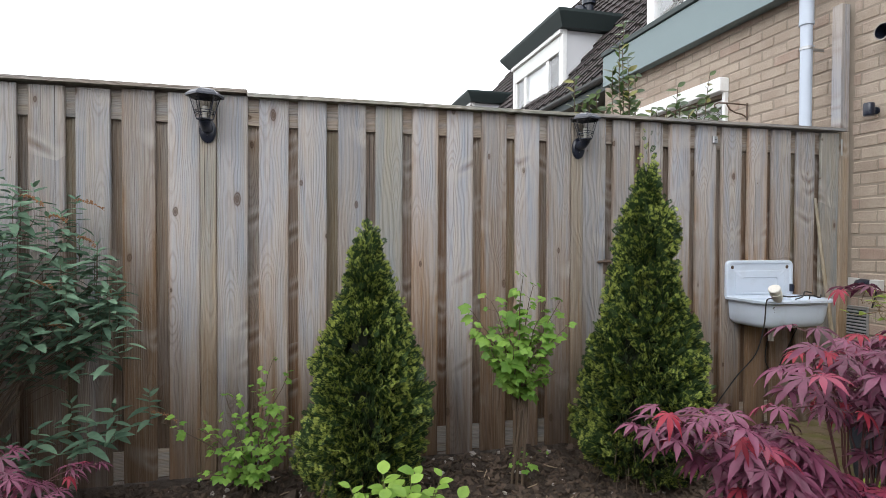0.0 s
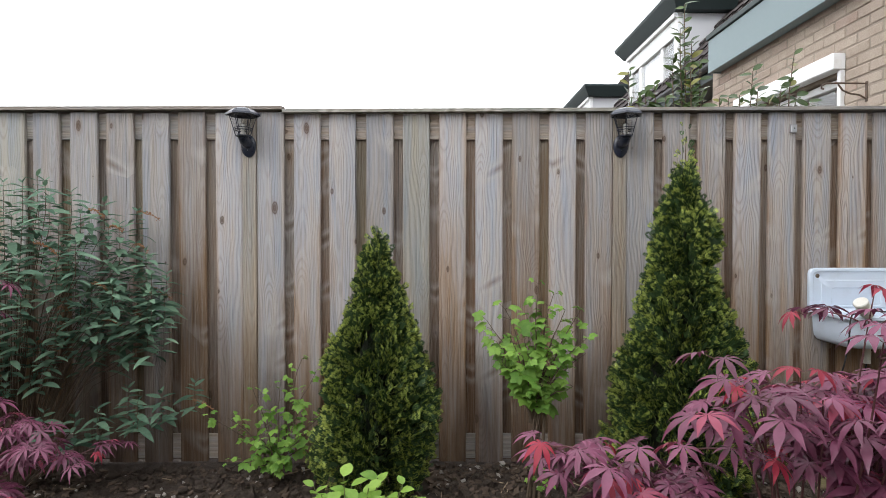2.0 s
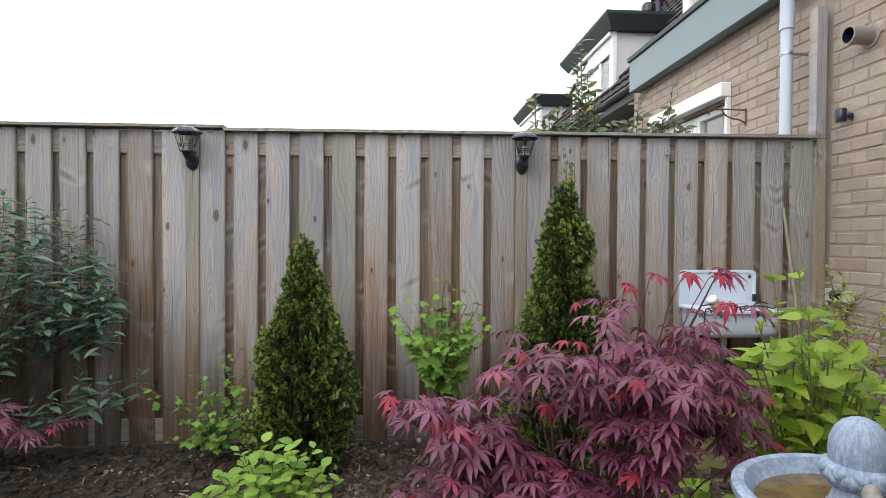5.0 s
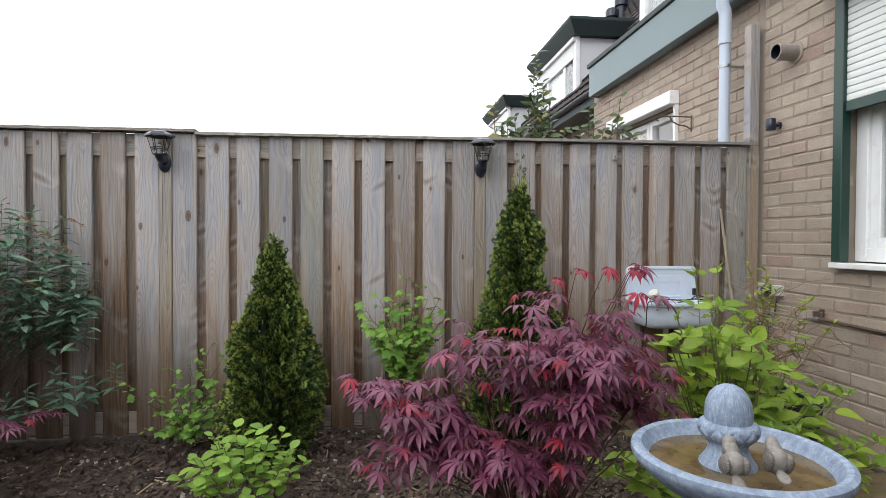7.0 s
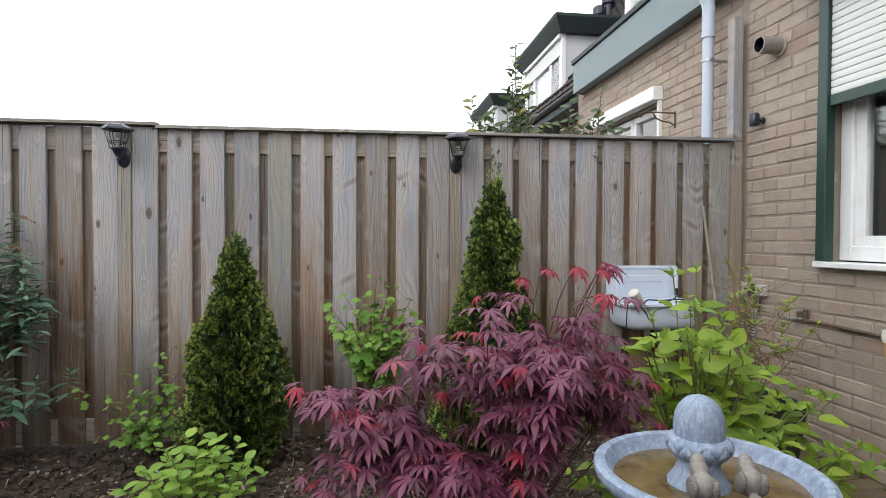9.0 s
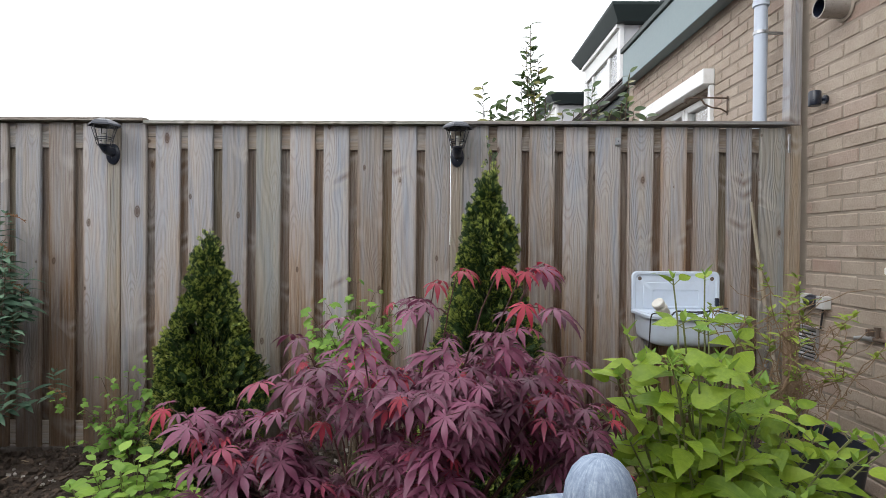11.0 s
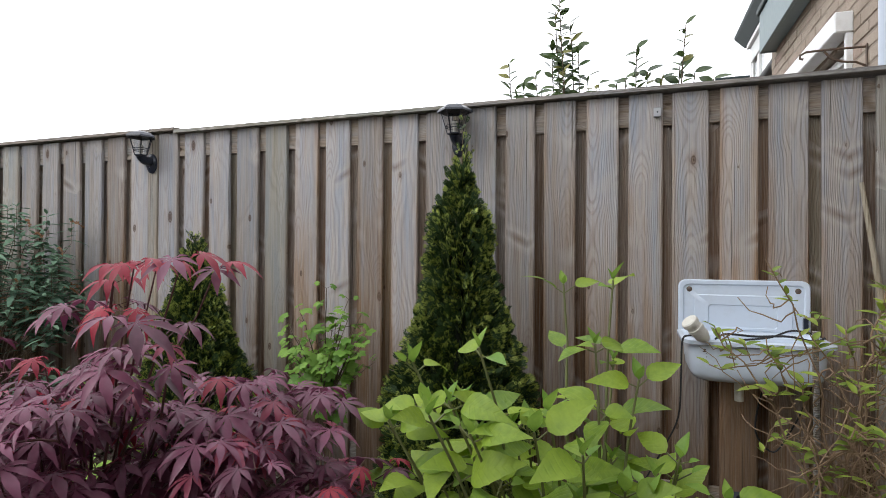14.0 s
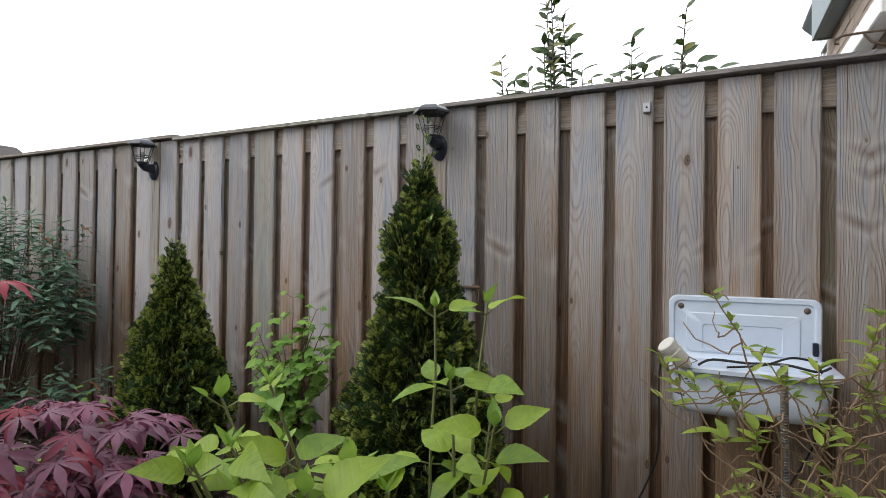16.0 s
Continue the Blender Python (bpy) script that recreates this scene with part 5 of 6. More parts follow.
def conifer(at, heights, radii, count, seed, label):
    r = random.Random(seed)
    t = thing("conifer", at, label, "conifer", "small conifers by the fence")
    top = heights[-1]
    blocks, idx = [], []
    bumps = [(r.uniform(0, 6.28), r.uniform(0.05, top * 0.85), r.uniform(-0.3, 0.2)) for _ in range(70)]

    def radius(h, a):
        k = 1.0
        for ba, bh, s in bumps:
            da = (a - ba + math.pi) % (2 * math.pi) - math.pi
            k += s * math.exp(-(da * da) / 0.16 - ((h - bh) / 0.085) ** 2)
        return float(np.interp(h, heights, radii)) * k

    done, tufts = 0, 0
    rmax = max(radii)
    while done < count:
        h = r.uniform(0.01, top * 0.985)
        base = float(np.interp(h, heights, radii))
        if r.random() > (base + 0.012) / rmax:
            continue
        a = r.uniform(0, 2 * math.pi)
        R = radius(h, a)
        tufts += 1
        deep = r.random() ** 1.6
        rad = R * (1.0 - 0.24 * deep) - 0.052
        out = Vector((math.cos(a), math.sin(a), 0))
        tang = Vector((-math.sin(a), math.cos(a), 0))
        lift = 0.55 + 1.3 * (h / top) ** 2
        lead = (out * r.uniform(0.6, 1.0) + Vector((0, 0, lift * r.uniform(0.5, 1.1))) + tang * r.uniform(-0.45, 0.45)).normalized()
        face = (tang * r.uniform(-1, 1) + out * r.uniform(-0.3, 1.0) + Vector((0, 0, r.uniform(-0.2, 0.5)))).normalized()
        core = out * max(rad, 0.0) + Vector((0, 0, h))
        for _ in range(r.randint(9, 17) if base > 0.05 else 4 if base > 0.02 else 1):
            way = (lead + Vector((r.uniform(-1, 1), r.uniform(-1, 1), r.uniform(-0.8, 0.9))) * 0.36).normalized()
            up = face + Vector((r.uniform(-1, 1), r.uniform(-1, 1), r.uniform(-1, 1))) * 0.45
            u = r.random()
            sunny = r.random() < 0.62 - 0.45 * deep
            m = aim(core + lead * (u * 0.035) + way * 0.01 + tang * r.uniform(-0.026, 0.026) * (1 if base > 0.05 else 0.4) + Vector((0, 0, r.uniform(-0.03, 0.03))), way, up, r.uniform(0.48, 0.84) * (0.8 if base < 0.05 else 1))
            mm = np.array(m)
            pts = SPRAY @ mm[:3, :3].T + mm[:3, 3]
            blocks.append(pts)
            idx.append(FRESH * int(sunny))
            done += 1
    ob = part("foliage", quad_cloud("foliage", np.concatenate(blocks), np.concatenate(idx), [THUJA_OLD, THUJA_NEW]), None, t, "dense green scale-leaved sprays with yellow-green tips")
    ob["kind"] = "stuff"
    # closed shell added to stop the view through, coloured as inner shade
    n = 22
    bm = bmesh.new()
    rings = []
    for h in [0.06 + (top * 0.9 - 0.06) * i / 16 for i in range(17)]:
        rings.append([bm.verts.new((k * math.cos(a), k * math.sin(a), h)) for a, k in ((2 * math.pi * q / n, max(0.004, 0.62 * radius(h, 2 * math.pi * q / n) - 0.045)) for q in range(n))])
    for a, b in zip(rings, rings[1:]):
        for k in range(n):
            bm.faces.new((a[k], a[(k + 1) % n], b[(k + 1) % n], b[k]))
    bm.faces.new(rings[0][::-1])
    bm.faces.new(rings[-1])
    part("shade_core", bm, THUJA_CORE, t, "near-black shell standing in for the shaded inside")
    bm = bmesh.new()
    tube([(0, 0, -0.02), (0.01, 0, top * 0.5), (0, 0, top * 0.86), (0.004, 0, top * 0.995)], [0.024, 0.014, 0.003, 0.0008], 8, bm)
    part("trunk", bm, CANE, t)
    bm = bmesh.new()
    for _ in range(60):
        a = r.uniform(0, 6.28)
        h = r.uniform(0.0, 0.22)
        R = radius(max(h, 0.1), a)
        p = Vector((math.cos(a) * R * 0.6, math.sin(a) * R * 0.6, h + 0.1))
        q = Vector((math.cos(a + 0.2) * R * 0.97, math.sin(a + 0.2) * R * 0.97, max(0.01, h - 0.03)))
        tube(arc(p, q, (0, 0, 0.01), 3, 0.006, r), 0.0016, 4, bm)
    part("dry_growth", bm, CANE, t, "dry brown twigs at the foot")
    return t


conifer((0.281, 2.175, 0), (0, 0.1, 0.2, 0.33, 0.48, 0.65, 0.80, 0.95, 1.05, 1.09, 1.19), (0.165, 0.215, 0.242, 0.252, 0.232, 0.182, 0.134, 0.09, 0.058, 0.032, 0.004), 15000, 21, "small dense green conifer with a pointed top on the soil")
conifer((1.602, 2.15, 0), (0, 0.1, 0.25, 0.4, 0.57, 0.75, 0.92, 1.08, 1.17, 1.22, 1.27, 1.40, 1.47, 1.61), (0.19, 0.28, 0.315, 0.305, 0.26, 0.20, 0.155, 0.135, 0.132, 0.105, 0.066, 0.046, 0.016, 0.002), 21000, 22, "taller dense green conifer with a slender tip on the soil")

# ---- shrubs ----


def shoot(bm, pts, r0, r1, n=6):
    k = len(pts) - 1
    tube(pts, [r0 + (r1 - r0) * i / k for i in range(k + 1)], n, bm)


def along(pts, t):
    k = t * (len(pts) - 1)
    i = min(int(k), len(pts) - 2)
    p = pts[i].lerp(pts[i + 1], k - i)
    return p, (pts[i + 1] - pts[i]).normalized()


LOBES7 = ((-118, 0.40), (-78, 0.68), (-40, 0.90), (0, 1.0), (40, 0.90), (78, 0.68), (118, 0.40))
MAPLE_LEAVES = [palmate("leaf", s, MAPLE, LOBES7, d, w) for s, d, w in ((0.056, 0.36, 0.13), (0.062, 0.5, 0.14), (0.048, 0.58, 0.125), (0.068, 0.42, 0.135))]
MAPLE_YOUNG = [palmate("young_leaf", s, MAPLE_RED, LOBES7, d, 0.15) for s, d in ((0.042, 0.8), (0.05, 0.6))]
MAPLE_FINE = [palmate("leaf", s, MAPLE, LOBES7, d, 0.10) for s, d in ((0.064, 0.4), (0.072, 0.55), (0.058, 0.6))]


def maple(at, tips, label, kinds, seed, per=5, spread=0.14, twigs=3, fresh=0.13):
    r = random.Random(seed)
    t = thing("red_maple", at, label, "maple shrub", "red maples")
    base = Vector(at)
    bm, grown, young = bmesh.new(), [], []
    forks = [Vector((r.uniform(-0.05, 0.05), r.uniform(-0.05, 0.05), r.uniform(0.12, 0.28))) for _ in range(4)]
    for f in forks:
        shoot(bm, arc((0, 0, -0.02), f, (r.uniform(-0.01, 0.01), 0, 0), 3), 0.011, 0.008)
    for tip in tips:
        q = Vector(tip) - base
        f = min(forks, key=lambda v: (v - q * 0.3).length)
        part("branch", bm, RED_STEM, t, smooth=True)
        bm = bmesh.new()
        side = Vector((q.x, q.y, 0))
        pts = arc(f, q, Vector((0, 0, 0.05)) + side * -0.02, 8, 0.007, r)
        shoot(bm, pts, 0.004, 0.0011)
        ends = [(pts, 0.7)]
        for _ in range(twigs if tip[2] < 0.92 else 1):
            s, d = along(pts, r.uniform(0.7, 0.98))
            e = s + Vector((r.uniform(-1, 1), r.uniform(-1, 1), r.uniform(-0.2, 0.15))) * spread
            tw = arc(s, e, (0, 0, 0.012), 4, 0.003, r)
            shoot(bm, tw, 0.002, 0.001, 5)
            ends.append((tw, 0.35))
        for tw, start in ends:
            for k in range(per if tip[2] < 0.92 else 2):
                u = 1.0 if k == (per if tip[2] < 0.92 else 2) - 1 else start + (1 - start) * (k + r.random() * 0.6) / per
                p, d = along(tw, min(u, 1.0))
                for s in (-1, 1):
                    flat = Vector((d.x, d.y, 0))
                    flat = flat.normalized() if flat.length > 0.05 else Vector((r.uniform(-1, 1), r.uniform(-1, 1), 0)).normalized()
                    sd = Vector((-flat.y, flat.x, 0)) * s
                    way = (flat * r.uniform(0.2, 0.9) + sd * r.uniform(0.3, 1.0) + Vector((0, 0, r.uniform(-0.42, 0.08)))).normalized()
                    stalk = p + (way + Vector((0, 0, 0.55))).normalized() * r.uniform(0.015, 0.035)
                    tube([p, stalk], 0.0008, 3, bm, caps=False)
                    m = aim(stalk, way, (r.uniform(-0.25, 0.25), r.uniform(-0.35, 0.15), 1), r.uniform(0.75, 1.15))
                    if p.z + base.z > 1.02 and r.random() < 0.72 or (u > 0.93 and r.random() < fresh):
                        young.append(m)
                    else:
                        grown.append(m)
    part("branch", bm, RED_STEM, t, smooth=True)
    leaves(t, "leaf", kinds, grown, r)
    leaves(t, "young_leaf", MAPLE_YOUNG, young, r)
    return t


def pads(rows, seed):
    """Branch tips strewn over flat, slightly domed layers: middle, half widths, how many."""
    r = random.Random(seed)
    out = []
    for x, y, z, rx, ry, n in rows:
        for k in range(n):
            a, q = 2.399 * k + r.uniform(-0.3, 0.3), math.sqrt((k + 0.5) / n)
            out.append((x + rx * q * math.cos(a), y + ry * q * math.sin(a), z - 0.05 * q * q + r.uniform(-0.025, 0.025)))
    return out


tips = pads(((0.93, 0.86, 0.72, 0.13, 0.11, 11), (0.90, 0.76, 0.60, 0.10, 0.07, 5), (1.06, 0.80, 0.62, 0.10, 0.10, 6), (1.16, 0.66, 0.60, 0.12, 0.10, 4), (1.20, 0.78, 0.89, 0.11, 0.13, 7), (1.41, 0.70, 0.87, 0.15, 0.15, 12), (1.60, 0.92, 0.86, 0.13, 0.16, 13),
             (1.76, 0.92, 0.74, 0.10, 0.09, 4), (1.36, 0.66, 0.72, 0.14, 0.11, 3), (1.27, 0.58, 0.58, 0.13, 0.09, 2), (1.40, 0.77, 1.09, 0.05, 0.05, 2), (1.56, 0.74, 1.10, 0.09, 0.07, 4), (1.56, 1.0, 0.75, 0.15, 0.11, 9)), 31)
tips += [(0.765, 0.845, 0.75), (1.03, 0.83, 0.75), (1.23, 0.60, 0.99), (1.08, 0.80, 0.92), (1.80, 0.86, 0.60)]
maple((1.28, 0.80, 0), tips, "purple-red maple shrub with bright red young leaves, beside the bird bath", MAPLE_LEAVES, 33, per=2, spread=0.10, twigs=2)
tips = [(-0.72, 1.80, 0.36), (-0.85, 1.72, 0.42), (-0.98, 1.78, 0.48), (-1.1, 1.72, 0.55), (-1.25, 1.8, 0.50), (-0.92, 1.65, 0.28), (-1.15, 1.66, 0.34), (-1.35, 1.72, 0.4), (-1.24, 1.95, 1.12), (-1.30, 1.98, 1.0), (-1.33, 1.9, 0.82), (-1.4, 1.85, 0.65), (-1.0, 1.9, 0.30), (-1.2, 1.6, 0.45)]
maple((-1.22, 1.78, 0), tips, "purple-red maple shrub with finely cut leaves under the buddleia", MAPLE_FINE, 35, per=3, twigs=3, fresh=0.02)

HYDRANGEA_LEAVES = [blade("leaf", ln, w, HYDRANGEA, "ovate", f, d, 14, 0.03, c) for ln, w, f, d, c in ((0.110, 0.063, 0.20, 0.16, 0.04), (0.120, 0.070, 0.14, 0.24, 0.05), (0.092, 0.053, 0.28, 0.10, 0.02), (0.112, 0.060, 0.2, 0.32, 0.06))]
BUD_LEAVES = [blade("young_leaf", ln, w, LIME, "ovate", f, d, 6) for ln, w, f, d in ((0.045, 0.022, 0.6, -0.1), (0.06, 0.032, 0.5, 0.0))]


def hydrangea(at, tips, label, seed):
    r = random.Random(seed)
    t = thing("hydrangea", at, label, "hydrangea")
    base, bm, big, small = Vector(at), bmesh.new(), [], []
    for tip in tips:
        q = Vector(tip) - base
        if len(bm.verts):
            part("stem", bm, GREEN_STEM, t, smooth=True)
            bm = bmesh.new()
        foot = Vector((q.x * 0.16 + r.uniform(-0.04, 0.04), q.y * 0.16 + r.uniform(-0.04, 0.04), 0.0))
        pts = arc(foot, q, (q.x * -0.06, q.y * -0.06, 0.03), 8, 0.004, r)
        shoot(bm, pts, 0.005, 0.0022)
        turn = r.uniform(0, 3.1)
        for k in range(5):
            u = 0.46 + 0.52 * k / 4
            p, d = along(pts, u)
            turn += math.pi / 2 + r.uniform(-0.3, 0.3)
            for s in (0, math.pi):
                a = turn + s
                way = Vector((math.cos(a), math.sin(a), r.uniform(-0.25, 0.35) + (0.45 if k > 2 else 0))).normalized()
                stalk = p + way * r.uniform(0.015, 0.035)
                tube([p, stalk], 0.0015, 4, bm, caps=False)
                m = aim(stalk, way + Vector((0, 0, r.uniform(-0.45, 0.05))), (r.uniform(-0.5, 0.3), r.uniform(-1.3, -0.1), 1), (0.47 + 0.44 * (1 - abs(u - 0.62))) * r.uniform(0.72, 1.12))
                (small if k == 4 and r.random() < 0.5 else big).append(m)
        p, d = along(pts, 1.0)
        for s in range(2):
            a = turn + 1.57 + s * math.pi
            small.append(aim(p, Vector((math.cos(a) * 0.6, math.sin(a) * 0.6, 1)), (-math.cos(a), -math.sin(a), 0.4), r.uniform(0.5, 0.85)))
    part("stem", bm, GREEN_STEM, t, smooth=True)
    leaves(t, "leaf", HYDRANGEA_LEAVES, big, r)
    leaves(t, "young_leaf", BUD_LEAVES, small, r)
    return t


tips = [(2.10, 1.26, 1.04), (2.20, 1.265, 1.05), (1.87, 0.985, 0.91), (2.0, 0.95, 0.95), (2.25, 1.17, 0.87), (2.32, 1.15, 0.74), (1.95, 1.03, 0.84), (2.06, 1.06, 0.80), (1.84, 0.96, 0.80), (2.17, 1.18, 0.93), (2.20, 1.30, 0.88)]
tips += pads(((1.93, 0.93, 0.86, 0.10, 0.09, 6), (2.08, 0.98, 0.84, 0.10, 0.12, 6), (2.05, 1.02, 0.72, 0.24, 0.13, 13), (2.24, 1.12, 0.72, 0.16, 0.14, 9), (2.54, 1.16, 0.58, 0.17, 0.12, 9), (2.88, 1.24, 0.32, 0.12, 0.10, 8), (2.15, 1.0, 0.50, 0.26, 0.12, 10), (1.72, 1.14, 0.34, 0.10, 0.06, 4)), 43)
hydrangea((2.16, 1.16, 0), tips, "hydrangea shrub with fresh lime-green toothed leaves beside the bath", 41)

OVAL = [blade("leaf", ln, w, LIME, "oval", f, d, 6) for ln, w, f, d in ((0.055, 0.040, 0.2, 0.15), (0.062, 0.044, 0.15, 0.25), (0.046, 0.034, 0.25, 0.05))]


def low_shrub(at, label):
    r = random.Random(51)
    t = thing("low_shrub", at, label, "shrub")
    bm, places = bmesh.new(), []
    for k in range(26):
        a, q = 2.399 * k, math.sqrt((k + 0.5) / 26)
        tip = Vector((0.26 * q * math.cos(a), 0.2 * q * math.sin(a), 0.40 - 0.17 * q * q + r.uniform(-0.04, 0.03)))
        if len(bm.verts):
            part("stem", bm, GREEN_STEM, t)
            bm = bmesh.new()
        pts = arc((tip.x * 0.15, tip.y * 0.15, 0), tip, (0, 0, 0.02), 5, 0.004, r)
        shoot(bm, pts, 0.003, 0.0016)
        for i in range(9):
            p, d = along(pts, 0.5 + 0.5 * i / 8)
            b = 2.4 * i + k
            way = Vector((math.cos(b), math.sin(b), r.uniform(-0.15, 0.35) + (0.4 if i > 6 else 0)))
            places.append(aim(p, way, (r.uniform(-0.2, 0.2), r.uniform(-0.4, 0.1), 1), r.uniform(0.7, 1.15)))
    part("stem", bm, GREEN_STEM, t)
    leaves(t, "leaf", OVAL, places, r)


low_shrub((0.30, 1.48, 0), "low rounded shrub with pale green oval leaves on the soil")

LOBES5 = ((-112, 0.55), (-55, 0.86), (0, 1.0), (55, 0.86), (112, 0.55))
CURRANT_LEAVES = [palmate("leaf", s, CURRANT, LOBES5, d, 0.36) for s, d in ((0.034, 0.25), (0.040, 0.1), (0.028, 0.5), (0.044, 0.4))]


def currant(at, tips, label, seed, canes=(), per=7, start=0.35, foot=0.02, size=1.0):
    r = random.Random(seed)
    t = thing("currant_bush", at, label, "currant bush", "currant bushes")
    base, bm, places = Vector(at), bmesh.new(), []
    for tip in tips:
        q = Vector(tip) - base
        if len(bm.verts):
            part("branch", bm, CANE, t)
            bm = bmesh.new()
        f = Vector((r.uniform(-0.02, 0.02), r.uniform(-0.02, 0.02), foot))
        pts = arc(f, q, Vector((-q.x * 0.12, -q.y * 0.12, 0.02)), 7, 0.006, r)
        shoot(bm, pts, 0.004, 0.0014)
        for i in range(per):
            p, d = along(pts, start + (1 - start) * i / (per - 1))
            for _ in range(2):
                b = r.uniform(0, 6.28)
                way = Vector((math.cos(b), math.sin(b), r.uniform(-0.5, 0.3)))
                stalk = p + (way + Vector((0, 0, 0.5))).normalized() * r.uniform(0.015, 0.05)
                tube([p, stalk], 0.0009, 3, bm, caps=False)
                places.append(aim(stalk, way, (r.uniform(-0.3, 0.3), r.uniform(-1.1, 0.0), 0.9), size * r.uniform(0.6, 1.15) * (1.0 if i < per - 2 else 0.7)))
    part("branch", bm, CANE, t)
    for a, b, rad, m in canes:
        part("cane", tube(arc(a, b, (0.005, 0, 0), 4), rad, 8), m, t, smooth=True)
    leaves(t, "leaf", CURRANT_LEAVES, places, r)


r = random.Random(60)
tips = [(0.985, 2.18, 0.95), (0.84, 2.2, 0.84), (0.76, 2.22, 0.79), (1.10, 2.18, 0.84), (1.16, 2.16, 0.84), (1.20, 2.22, 0.64), (0.90, 2.08, 0.66), (1.05, 2.1, 0.68), (0.95, 2.3, 0.8), (1.08, 2.3, 0.72), (0.82, 2.14, 0.62), (0.98, 2.06, 0.54), (1.12, 2.12, 0.52), (0.88, 2.26, 0.56), (1.02, 2.2, 0.80), (0.92, 2.2, 0.74), (0.86, 2.16, 0.72), (1.14, 2.2, 0.74), (1.0, 2.1, 0.62), (0.80, 2.2, 0.70), (1.06, 2.24, 0.9), (1.18, 2.14, 0.72)]
currant((0.965, 2.2, 0), tips, "grafted currant bush with fresh green lobed leaves tied to canes", 61,
        canes=(((0.0, 0, -0.02), (0.03, 0, 0.55), 0.008, CANE), ((-0.035, -0.02, -0.02), (0.045, -0.01, 0.62), 0.005, CANE), ((0.02, -0.02, -0.02), (0.055, 0.0, 0.58), 0.007, CANE), ((-0.01, 0.03, -0.02), (0.01, 0.02, 0.5), 0.007, CANE)), foot=0.34, start=0.3, per=7, size=1.35)
currant((1.0, 2.2, 0), [(0.95, 2.17, 0.14), (1.06, 2.18, 0.14), (1.0, 2.15, 0.1)], "small currant shoots at the foot of the canes", 63, per=3, size=0.8)
tips = [(-0.53, 2.22, 0.39), (-0.40, 2.26, 0.34), (-0.30, 2.30, 0.46), (-0.20, 2.36, 0.48), (-0.10, 2.38, 0.36), (-0.02, 2.42, 0.30), (-0.24, 2.22, 0.26), (-0.35, 2.32, 0.22), (-0.08, 2.26, 0.24), (-0.30, 2.44, 0.30), (-0.14, 2.24, 0.16), (0.0, 2.34, 0.22), (-0.05, 2.46, 0.50), (-0.12, 2.47, 0.56), (-0.38, 2.2, 0.16)]
currant((-0.2, 2.36, 0), tips, "low straggling currant bush with yellow-green leaves against the fence", 64, per=8, start=0.25, size=0.9)

LANCE = [blade("leaf", ln, w, BUDDLEIA, "lance", f, d, 6) for ln, w, f, d in ((0.095, 0.030, 0.3, 0.2), (0.108, 0.033, 0.22, 0.32), (0.085, 0.028, 0.35, 0.1), (0.07, 0.022, 0.5, -0.05))]


